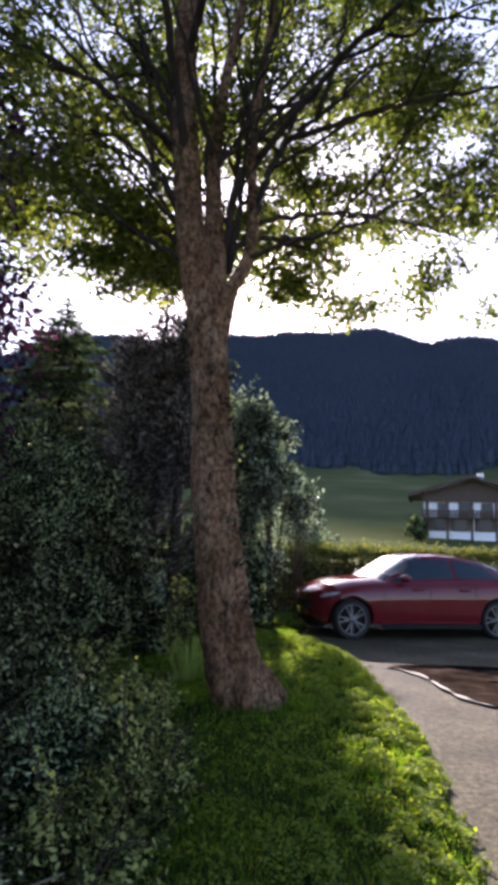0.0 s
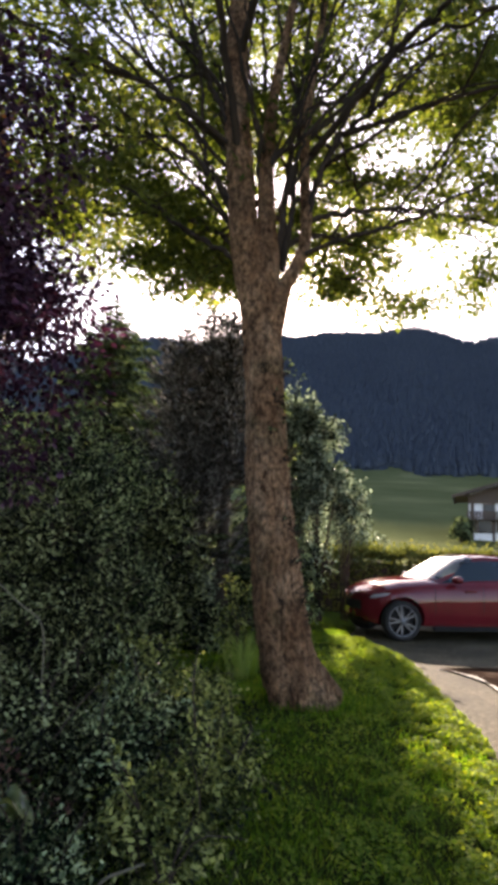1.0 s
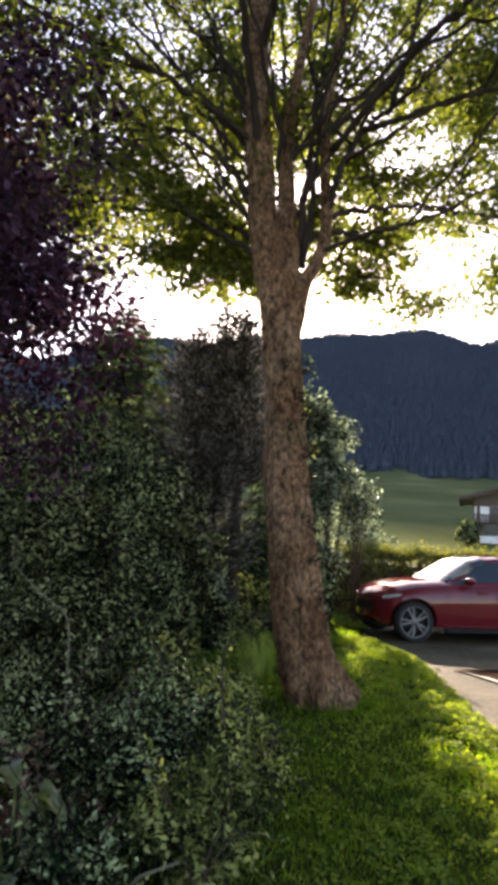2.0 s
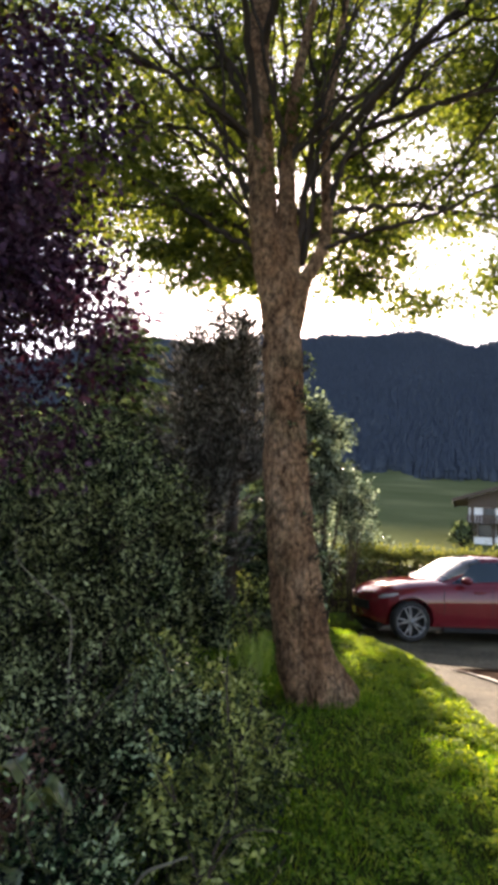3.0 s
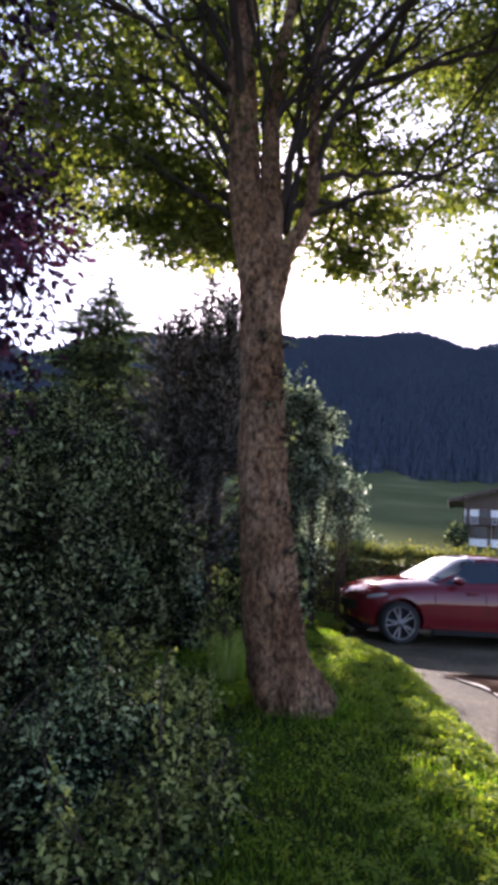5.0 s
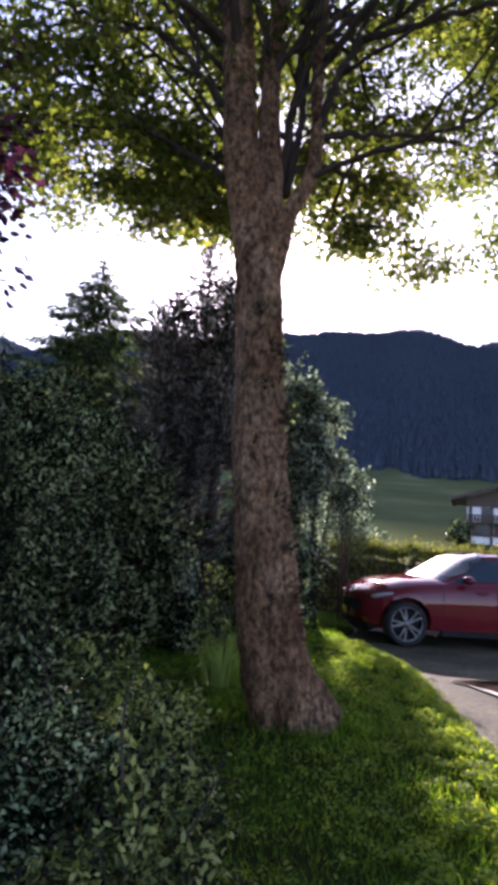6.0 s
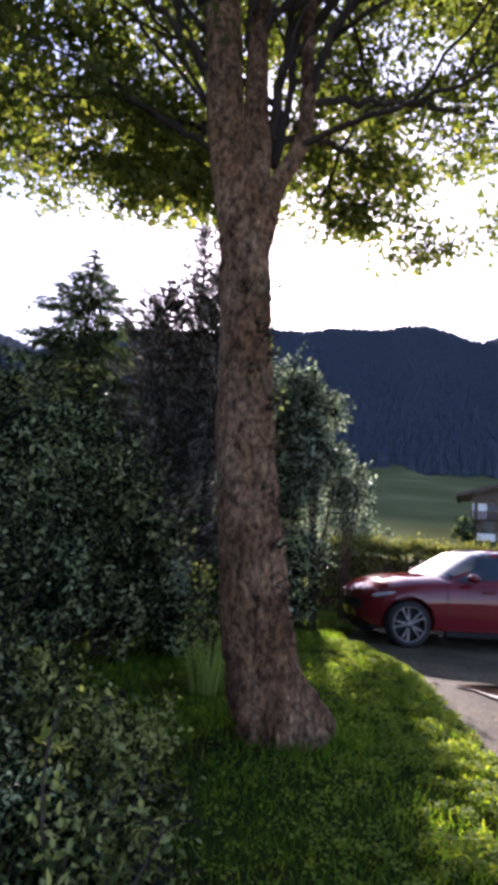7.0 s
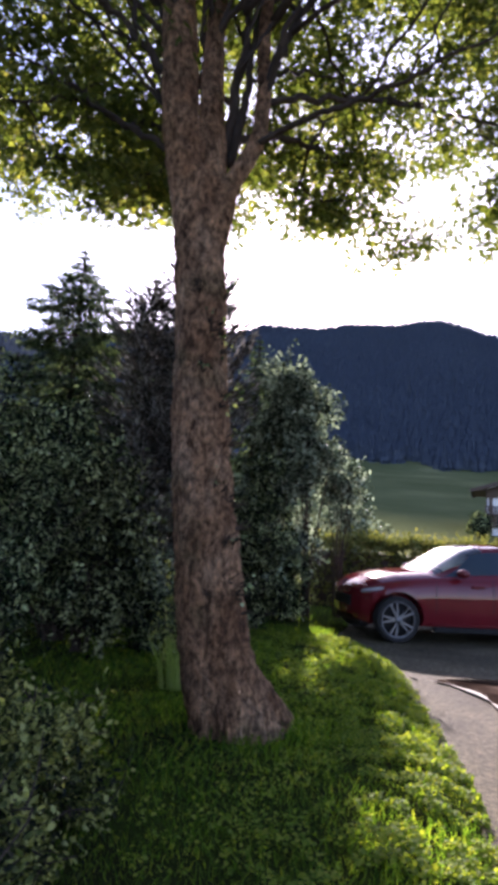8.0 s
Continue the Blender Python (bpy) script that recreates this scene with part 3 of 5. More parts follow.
def build_maple():
    rng = np.random.default_rng(11)
    tree = thing("maple_tree", pose(*MAPLE_BASE), "tall maple with flaking brown bark and backlit green crown", "tree")
    o = np.array(MAPLE_BASE)
    line = [(-0.04, 6.2, -0.05), (-0.06, 6.2, 0.12), (-0.155, 6.2, 0.40), (-0.235, 6.2, 0.76), (-0.295, 6.2, 1.2), (-0.345, 6.2, 1.55), (-0.395, 6.2, 1.95), (-0.445, 6.2, 2.7), (-0.485, 6.2, 3.2), (-0.51, 6.2, 3.5), (-0.52, 6.2, 3.8), (-0.53, 6.2, 3.95)]
    rad = [0.25, 0.232, 0.22, 0.213, 0.203, 0.193, 0.184, 0.17, 0.166, 0.17, 0.13, 0.04]
    part("trunk", trunk_mesh(np.array(line) - o, rad), BARK, tree, "leaning trunk with flaking plated bark")
    # three heavy stems rise from the fork, close together
    heavy = [
        ([(-0.50, 6.19, 3.1), (-0.545, 6.19, 3.45), (-0.615, 6.19, 3.8), (-0.705, 6.2, 4.33), (-0.765, 6.21, 4.9), (-0.82, 6.23, 5.5), (-0.855, 6.27, 6.1), (-0.87, 6.32, 6.8), (-0.85, 6.4, 8.0), (-0.78, 6.5, 10.4)],
         [0.12, 0.132, 0.136, 0.134, 0.128, 0.12, 0.11, 0.095, 0.06, 0.015]),
        ([(-0.44, 6.22, 3.2), (-0.43, 6.22, 3.6), (-0.45, 6.22, 4.0), (-0.49, 6.23, 4.4), (-0.515, 6.27, 4.9), (-0.51, 6.33, 5.5), (-0.44, 6.4, 6.2), (-0.25, 6.6, 7.6), (0.0, 6.9, 9.4)],
         [0.08, 0.09, 0.094, 0.088, 0.072, 0.058, 0.048, 0.032, 0.01]),
        ([(-0.39, 6.2, 3.25), (-0.355, 6.2, 3.55), (-0.30, 6.21, 3.8), (-0.205, 6.23, 4.0), (-0.135, 6.27, 4.22), (-0.12, 6.31, 4.6), (-0.15, 6.36, 5.1), (-0.12, 6.5, 6.0), (0.05, 6.8, 7.6), (0.2, 7.0, 9.0)],
         [0.07, 0.078, 0.068, 0.06, 0.056, 0.053, 0.048, 0.04, 0.025, 0.01]),
    ]
    reach = []
    for pts, radii in heavy:
        me = trunk_mesh(np.array(pts) - o, radii, 40, 150)
        part("stem", me, BARK, tree, "heavy upright stem with brown bark")
        reach.append(spline(np.column_stack([np.array(pts) - o, radii]), 60)[22:])
    limbs = [
        ([(-0.14, 6.27, 4.3), (-0.08, 6.32, 4.75), (0.02, 6.4, 5.1), (0.20, 6.45, 5.5), (0.5, 6.6, 5.85), (0.8, 6.8, 6.25), (1.5, 7.2, 7.3)], 0.04, 0.01),
        ([(-0.16, 6.24, 4.12), (0.15, 6.1, 4.2), (0.45, 5.95, 4.22), (0.8, 5.8, 4.27), (1.3, 5.75, 4.5), (2.0, 5.8, 4.9)], 0.026, 0.006),
        ([(-0.12, 6.3, 4.5), (0.25, 6.6, 4.75), (0.8, 7.0, 5.0), (1.7, 7.6, 5.2), (2.8, 8.2, 5.2)], 0.03, 0.008),
        ([(-0.43, 6.3, 3.75), (-0.38, 6.36, 4.3), (-0.33, 6.42, 4.9), (-0.27, 6.5, 5.6), (-0.2, 6.7, 6.6), (-0.05, 7.0, 8.4)], 0.05, 0.012),
        ([(-0.34, 6.3, 4.0), (-0.27, 6.4, 4.6), (-0.24, 6.5, 5.3), (-0.14, 6.7, 6.2), (0.15, 7.1, 7.8)], 0.036, 0.01),
        ([(-0.55, 6.35, 3.8), (-0.55, 6.5, 4.4), (-0.56, 6.7, 5.2), (-0.66, 7.2, 6.8), (-0.8, 7.7, 8.6)], 0.05, 0.012),
        ([(-0.74, 6.18, 4.5), (-0.90, 6.15, 4.72), (-1.2, 6.1, 5.08), (-1.5, 6.05, 5.25), (-1.9, 6.0, 5.3), (-2.6, 5.9, 5.6)], 0.036, 0.008),
        ([(-0.78, 6.2, 4.95), (-0.96, 6.2, 5.25), (-1.25, 6.2, 5.58), (-1.73, 6.2, 6.13), (-2.3, 6.2, 6.7), (-3.0, 6.3, 7.4)], 0.036, 0.008),
        ([(-0.82, 6.2, 5.3), (-0.94, 6.2, 5.55), (-1.16, 6.2, 6.06), (-1.4, 6.2, 6.7), (-1.7, 6.3, 7.8)], 0.04, 0.01),
        ([(-0.62, 6.2, 3.85), (-0.85, 6.25, 4.15), (-1.22, 6.3, 4.38), (-1.62, 6.4, 4.64), (-2.1, 6.5, 4.7), (-2.8, 6.7, 5.0)], 0.03, 0.007),
        ([(-0.68, 6.25, 4.1), (-0.95, 6.6, 4.5), (-1.5, 7.2, 5.0), (-2.4, 8.0, 5.6)], 0.03, 0.008),
        ([(-0.78, 6.2, 5.1), (-0.95, 5.3, 6.3), (-1.1, 4.2, 7.2), (-1.3, 3.0, 7.9)], 0.042, 0.01),
        ([(-0.41, 6.3, 4.2), (0.0, 7.3, 4.85), (0.6, 8.6, 5.3), (1.3, 9.7, 5.5)], 0.036, 0.01),
        ([(-0.69, 6.25, 4.4), (-1.1, 7.6, 5.4), (-1.8, 9.1, 5.9)], 0.036, 0.01),
        ([(-0.13, 6.4, 5.2), (0.8, 5.6, 5.9), (2.0, 4.8, 6.5), (3.1, 4.0, 6.9)], 0.036, 0.008),
        ([(0.2, 6.45, 5.5), (1.2, 6.6, 5.95), (2.4, 6.7, 6.3), (3.7, 6.7, 6.4)], 0.032, 0.008),
        ([(-0.48, 6.4, 5.6), (0.1, 7.2, 6.4), (0.9, 8.4, 7.4), (1.6, 9.4, 8.2)], 0.036, 0.01),
        ([(-0.86, 6.3, 6.2), (-0.4, 5.4, 7.0), (0.2, 4.4, 7.9), (0.8, 3.4, 8.5)], 0.045, 0.01),
        ([(-0.80, 6.2, 5.2), (-1.6, 5.8, 5.6), (-2.7, 5.4, 6.0), (-3.9, 5.0, 6.4)], 0.032, 0.008),
        ([(-0.86, 6.4, 7.2), (-1.8, 6.9, 8.3), (-2.8, 7.3, 9.0)], 0.04, 0.01),
        ([(0.5, 6.6, 5.85), (0.8, 6.9, 7.2), (0.9, 7.2, 8.8)], 0.03, 0.008),
    ]
    # thinner straight branches fanning out of the fork
    for k in range(13):
        s = rng.choice((-1, 1))
        x0, z0 = ((-0.72, 4.4), (-0.78, 5.0), (-0.34, 4.8), (-0.82, 5.6), (-0.30, 5.3), (-0.48, 5.2))[k % 6]
        s = -1 if x0 < -0.6 else (1 if x0 > -0.1 else s)
        y0, ln, a = 6.25, rng.uniform(2.2, 3.6), radians(rng.uniform(40, 74))
        dy = rng.uniform(-0.5, 0.9)
        limbs.append(([(x0, y0, z0 - 0.1), (x0 + s * ln * 0.45 * math.cos(a), y0 + dy * 0.5, z0 + ln * 0.48 * math.sin(a)), (x0 + s * ln * math.cos(a), y0 + dy, z0 + ln * math.sin(a))], rng.uniform(0.015, 0.024), 0.005))
    for pts, r0, r1 in limbs:
        c, r, s = branch_tube(np.array(pts) - o, r0, r1, 36, 14, 0.012, rng)
        v, f = tube_arrays(np.vstack([2 * c[:1] - c[1:2] * 1.0 + (c[1:2] - c[:1]) * 0.9, c]), np.concatenate([[0.001], r]), s)
        part("limb", mesh_of("limb", v, f, smooth=True), SHADED_LIMB_BARK, tree)
        reach.append(np.column_stack([c, r])[6:])
    for main in list(reach):
        for _ in range(4 if main[0, 3] > 0.03 else 2):
            k = rng.integers(4, len(main) - 5)
            s = main[k, :3]
            ahead = main[min(k + 3, len(main) - 1), :3] - s
            ahead /= np.linalg.norm(ahead)
            d = ahead + unit(rng, 1)[0] * 1.0 + np.array((0, 0, 0.12))
            d /= np.linalg.norm(d)
            ln = rng.uniform(1.1, 2.3)
            e1 = s + d * ln * 0.5 + np.array((0, 0, 0.08))
            e2 = s + d * ln + np.array((0, 0, rng.uniform(-0.15, 0.2)))
            c, r, sd = branch_tube([s, e1, e2], min(0.028, main[k, 3] * 0.7), 0.006, 14, 7, 0.02, rng)
            v, f = tube_arrays(np.vstack([c[:1] - (c[1:2] - c[:1]) * 0.1, c]), np.concatenate([[0.001], r]), sd)
            part("limb", mesh_of("limb", v, f, smooth=True), SHADED_LIMB_BARK, tree)
            reach.append(np.column_stack([c, r])[3:])
    reach = np.vstack(reach)
    # sprays of leaves in the crown, each on its own twig
    centres = []
    while len(centres) < 940:
        x, y = rng.uniform(-6.0, 5.4), rng.uniform(1.2, 12.0)
        rho = math.hypot(x + 0.4, y - 6.7)
        if rho > 5.4:
            continue
        low = max(4.35, 1.33 + 0.5 * (y - 0.35)) + 0.25 * noise.noise((x, y, 0.0))
        z = low + rng.random() * (10.8 - 0.13 * rho * rho - low)
        if z < low or (y < 6.1 and abs(x + 0.5) < 1.3 and z < 1.4 + 0.95 * (y - 0.3) + 1.2):
            continue
        if noise.noise((x * 0.9, y * 0.9, z * 1.0)) < 0.06:
            continue
        centres.append((x, y, z))
    for _ in range(110):
        x, y = rng.uniform(-3.0, 2.2), rng.uniform(6.8, 10.0)
        centres.append((x, y, max(5.0, 1.6 + 0.5 * y) + rng.random() * 4.0))
    for p in ((-3.3, 9.2, 5.35), (-3.15, 9.0, 5.15), (-3.5, 9.3, 5.6), (0.9, 9.5, 4.75), (1.2, 9.45, 4.85), (0.6, 9.4, 5.05), (1.5, 9.5, 4.95), (2.7, 8.2, 4.4), (3.1, 8.4, 4.6), (-3.0, 7.2, 4.45), (-1.5, 8.4, 5.1), (2.2, 9.3, 5.1), (0.3, 8.6, 4.9), (1.0, 8.9, 5.2), (-1.0, 8.2, 5.0), (-2.2, 8.6, 5.2)):
        centres.append(p)
    for _ in range(17):
        x = rng.uniform(0.3, 2.5)
        centres.append((x, rng.uniform(8.0, 9.8), rng.uniform(4.75, 5.6) - 0.3 * math.exp(-((x - 1.15) / 0.4) ** 2)))
    for _ in range(20):
        centres.append((rng.uniform(-0.5, 0.6), rng.uniform(7.8, 9.6), rng.uniform(5.0, 5.8)))
    for _ in range(80):
        x, y = rng.uniform(-4.2, -1.2), rng.uniform(5.0, 9.5)
        centres.append((x, y, max(4.5, 1.4 + 0.5 * y) + rng.random() ** 1.5 * 3.0))
    for _ in range(15):
        centres.append((rng.uniform(-1.95, -0.65), rng.uniform(7.4, 9.4), rng.uniform(4.75, 5.6)))
    for _ in range(19):
        x, y = rng.uniform(-2.3, -0.62), rng.uniform(6.7, 8.8)
        centres.append((x, y, 1.33 + 0.42 * (y - 0.35) + rng.random() ** 1.4 * 0.6 + 0.12 * noise.noise((x * 2, y * 2, 1.0))))
    for _ in range(34):
        x, y = rng.uniform(0.7, 2.9), rng.uniform(6.9, 9.6)
        centres.append((x, y, 1.33 + rng.uniform(0.6, 0.95) * (y - 0.35)))
    # drooping sprays on both sides of the fork
    for _ in range(9):
        x, y = rng.uniform(0.08, 0.95), rng.uniform(7.6, 8.7)
        centres.append((x, y, 1.33 + rng.uniform(0.385, 0.5) * (y - 0.35) + 0.1 * abs(x - 0.55)))
    for _ in range(8):
        x, y = rng.uniform(-2.1, -0.8), rng.uniform(6.6, 7.9)
        centres.append((x, y, 1.33 + rng.uniform(0.42, 0.53) * (y - 0.35)))
    centres = np.array(centres) - o
    tubes, at, axis, nor, size = [], [], [], [], []
    nodes = [q for q in reach[:, :3]]
    first = [np.linalg.norm(reach[:, :3] - c, axis=1).min() for c in centres]
    for c in centres[np.argsort(first)]:
        near = np.array(nodes)
        d = np.linalg.norm(near - c, axis=1) + np.maximum(near[:, 2] - c[2], 0) * 0.4
        root = near[np.argmin(d)]
        nodes += [c, (c + root) / 2]
        mid = (root + c) / 2 + np.array((0, 0, 0.1)) * np.linalg.norm(c - root)
        tubes.append(branch_tube([root, mid, c], 0.011, 0.004, 7, 4, 0.015, rng))
        out = c - root
        out = out / (np.linalg.norm(out) + 1e-6)
        n = rng.integers(92, 124)
        spread = unit(rng, n) * (rng.random((n, 1)) ** 0.5) * np.array((0.39, 0.39, 0.19))
        spread[:, 2] -= 0.10 * (spread[:, 0] ** 2 + spread[:, 1] ** 2)
        for tw in range(3):
            k = spread[tw]
            tubes.append(branch_tube([c, c + k * 0.6 + np.array((0, 0, 0.04)), c + k * 1.1], 0.005, 0.002, 5, 3))
        at.append(c + spread)
        a = spread * 1.2 + out * 0.25 + unit(rng, n) * 0.4
        a[:, 2] = a[:, 2] * 0.5 - 0.22
        axis.append(a)
        nn = unit(rng, n) * 0.75
        nn[:, 2] += 0.75
        nor.append(nn)
        size.append(rng.uniform(0.042, 0.085, n))
    v, f = join_tubes(tubes)
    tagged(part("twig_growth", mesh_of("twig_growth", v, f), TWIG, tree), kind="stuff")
    me = leaves("crown", np.vstack(at), np.vstack(axis), np.vstack(nor), np.concatenate(size), LOBED, 1.0, 0.12, 0.2)
    tagged(part("crown", me, MAPLE, tree, "yellow-green lobed leaves in loose sprays"), kind="stuff")
    # short leafy sprigs growing straight out of the bark
    path = spline(np.column_stack([np.array(line) - o, rad]), 120)
    for k in range(34):
        z = rng.uniform(0.75, 2.95)
        c = path[np.argmin(np.abs(path[:, 2] - z))]
        a = rng.choice((-0.15, -0.4, -0.7, -1.0)) + rng.normal(0, 0.25)
        d = np.array((math.cos(a), math.sin(a), 0.35))
        foot = c[:3] + d * np.array((1, 1, 0)) * c[3] * 0.95
        tubes, at = [], []
        for _ in range(rng.integers(4, 8)):
            q = d * rng.uniform(0.04, 0.11) + rng.normal(size=3) * 0.03
            tubes.append(branch_tube([foot, foot + q * 0.5, foot + q], 0.006, 0.002, 5, 4))
            at.append(foot + q)
        v, f = join_tubes(tubes)
        sprig = part("sprig", mesh_of("sprig", v, f), TWIG, tree, "short twiggy sprig on the bark")
        if rng.random() < 0.35:
            at = np.repeat(np.array(at), 2, axis=0) + rng.normal(size=(2 * len(at), 3)) * 0.012
            me = leaves("sprig_foliage", at, unit(rng, len(at)) + d, unit(rng, len(at)) + np.array((0, 0, 0.8)), rng.uniform(0.02, 0.04, len(at)), OVAL, 0.8, 0.2, 0.2)
            tagged(part("sprig_foliage", me, LAUREL, sprig), kind="stuff")


build_maple()


def build_copper_tree():
    rng = np.random.default_rng(3)
    base = np.array((-2.6, 3.85, 0.05))
    tree = thing("purple_plum_tree", pose(*base), "dark purple-leaved plum tree above the shrubs", "tree")
    v, f = tube_arrays(*branch_tube([(0, 0, -0.05), (0.03, 0, 0.8), (0.1, -0.05, 1.7), (0.15, -0.1, 2.6)], 0.10, 0.05, 24, 14, 0.01, rng))
    part("trunk", mesh_of("trunk", v, f, smooth=True), BARK, tree)
    ends = [(0.9, -0.3, 3.0), (1.2, -0.1, 2.4), (1.1, -0.6, 3.6), (0.3, 0.6, 3.9), (-0.5, 0.2, 3.7), (-0.7, -0.5, 3.0), (0.4, -1.0, 3.2), (0.8, 0.5, 3.2), (0.9, -0.7, 2.1), (0.5, -0.3, 4.4)]
    reach = []
    for q in ends:
        s = np.array((0.1, -0.05, rng.uniform(1.4, 2.4)))
        c, r, k = branch_tube([s, (s + np.array(q)) / 2 + np.array((0, 0, 0.15)), q], 0.035, 0.006, 16, 7, 0.015, rng)
        v, f = tube_arrays(c, r, k)
        part("limb", mesh_of("limb", v, f, smooth=True), BARK, tree)
        reach.append(c[4:])
    reach = np.vstack(reach)
    tubes, at, axis, nor, size = [], [], [], [], []
    made = 0
    while made < 440:
        p = unit(rng, 1)[0] * rng.random() ** 0.4 * np.array((1.45, 1.1, 1.4)) + np.array((0.35, -0.5, 2.75))
        back = p[1] + base[1] - 3.46
        edge = -1.31 - base[0] - (0.56 if back > 0 else 0.28) * back - 0.07 * (p[2] - 2.4) + 0.12 * math.exp(-((p[2] - 2.5) / 0.4) ** 2)
        if p[2] < 1.45 or p[0] > edge or noise.noise(tuple(p * 1.5)) < -0.08:
            continue
        if p[2] > 3.3 and rng.random() < 0.55:
            continue
        made += 1
        root = reach[np.argmin(np.linalg.norm(reach - p, axis=1))]
        tubes.append(branch_tube([root, (root + p) / 2 + np.array((0, 0, 0.05)), p], 0.008, 0.002, 6, 4, 0.01, rng))
        n = 92
        sp = unit(rng, n) * rng.random((n, 1)) ** 0.5 * np.array((0.26, 0.26, 0.2))
        at.append(p + sp)
        a = sp + unit(rng, n) * 0.15
        a[:, 2] -= 0.06
        axis.append(a)
        nn = unit(rng, n) * 0.8
        nn[:, 2] += 0.6
        nor.append(nn)
        size.append(rng.uniform(0.028, 0.054, n))
    v, f = join_tubes(tubes)
    tagged(part("twig_growth", mesh_of("twig_growth", v, f), TWIG, tree), kind="stuff")
    me = leaves("crown", np.vstack(at), np.vstack(axis), np.vstack(nor), np.concatenate(size), OVAL, 0.62, 0.3, 0.2)
    tagged(part("crown", me, COPPER, tree, "dark purple oval leaves"), kind="stuff")
    # a top shoot with young orange-red leaves
    n = 420
    q = np.array((0.72, -0.55, 3.45)) + rng.normal(size=(n, 3)) * np.array((0.13, 0.13, 0.2))
    me = leaves("young_growth", q, unit(rng, n), unit(rng, n) + np.array((0, 0, 0.6)), rng.uniform(0.03, 0.055, n), OVAL, 0.62, 0.3, 0.2)
    tagged(part("young_growth", me, YOUNG, tree, "orange-red young leaves"), kind="stuff")


build_copper_tree()


def build_shrub(x, y, r, h, mat, label, seed, leaf=0.06, count=9000, aspect=0.55, name="shrub", lean=(0, 0), group="shrubs beside the lawn", cone=0.0, low=0.14, stems=0.45, shoots=1.0):
    """A shrub of many stems: blobs of leaves along arching branches."""
    rng = np.random.default_rng(seed)
    z0 = float(ground_height(x, y))
    bush = thing(name, pose(x, y, z0), label, "shrub", group)
    blobs, tubes = [], []
    n = max(16, int(18 + 16 * r * h))
    for _ in range(n):
        a, t = rng.uniform(0, 2 * math.pi), rng.random() ** 0.6
        hz = h * (low + (0.92 - low) * rng.random())
        prof = math.sin(math.pi * min(1.0, 0.22 + 0.74 * hz / h)) ** 0.6
        prof = prof * (1 - cone) + cone * (1.12 - 0.95 * hz / h)
        q = np.array((math.cos(a) * r * t * prof * 0.85 + lean[0] * hz / h, math.sin(a) * r * t * prof * 0.85 + lean[1] * hz / h, hz))
        blobs.append((q, rng.uniform(0.13, 0.3) * min(r, 1.0) + 0.05))
        s = np.array((rng.uniform(-0.12, 0.12) * r, rng.uniform(-0.12, 0.12) * r, -0.04))
        if rng.random() > stems:
            continue
        tubes.append(branch_tube([s, s * 0.5 + q * np.array((0.45, 0.45, 0.55)), q], 0.007 + 0.004 * h, 0.003, 9, 6, 0.015, rng))
    blobs.append((np.array((lean[0], lean[1], h * 0.93)), 0.2 * min(r, 1.0) + 0.03))
    for c, rr, s in tubes:
        v, f = tube_arrays(c, rr, s)
        part("stem", mesh_of("stem", v, f, smooth=True), TWIG, bush)
    vol = np.array([b[1] ** 2 for b in blobs])
    # sprigs of seven leaves, with dark hollows between them
    sprigs = count // 6
    pick = rng.choice(len(blobs), size=sprigs, p=vol / vol.sum())
    ctr = np.array([b[0] for b in blobs])[pick]
    rad = np.array([b[1] for b in blobs])[pick]
    d = unit(rng, sprigs)
    at = ctr + d * (rad * (0.55 + 0.5 * rng.random(sprigs) ** 0.7 + 0.5 * rng.random(sprigs) ** 6))[:, None]
    hollow = np.array([noise.noise(Vector(p) * (0.16 / leaf) + Vector((seed, 0, 0))) for p in at])
    keep = hollow > -0.14
    at, d = np.repeat(at[keep], 7, axis=0), np.repeat(d[keep], 7, axis=0)
    at = at + rng.normal(size=at.shape) * leaf * 0.85
    d = d + unit(rng, len(d)) * 0.5
    # loose shoots that break the outline
    sprays = []
    for _ in range(int((16 + 13 * r * h) * shoots)):
        q, br = blobs[rng.integers(len(blobs))]
        dd = unit(rng, 1)[0] * np.array((1, 1, 0.6)) + np.array((0, 0, 0.55))
        tip = q + dd * (br + rng.uniform(0.1, 0.42) * min(1.0, 0.45 + 0.3 * h))
        c, rr, s = branch_tube([q, (q + tip) / 2 + rng.normal(size=3) * 0.03, tip], 0.005, 0.002, 6, 4)
        v, f = tube_arrays(c, rr, s)
        part("shoot", mesh_of("shoot", v, f), TWIG, bush)
        u = rng.uniform(0.35, 1.0, 26)[:, None]
        sprays.append(q + (tip - q) * u + rng.normal(size=(26, 3)) * 0.03)
    extra = np.vstack(sprays)
    at = np.vstack([at, extra])
    d = np.vstack([d, unit(rng, len(extra))])
    ok = at[:, 2] > 0.02
    at, d = at[ok], d[ok]
    k = len(at)
    axis = d * 0.7 + unit(rng, k) * 0.8
    nor = d * 0.5 + unit(rng, k) * 0.6 + np.array((0, 0, 0.6))
    me = leaves("foliage", at, axis, nor, rng.uniform(0.5, 1.45, k) * leaf, OVAL, aspect, 0.25, 0.2)
    tagged(part("foliage", me, mat, bush), kind="stuff")
    return bush


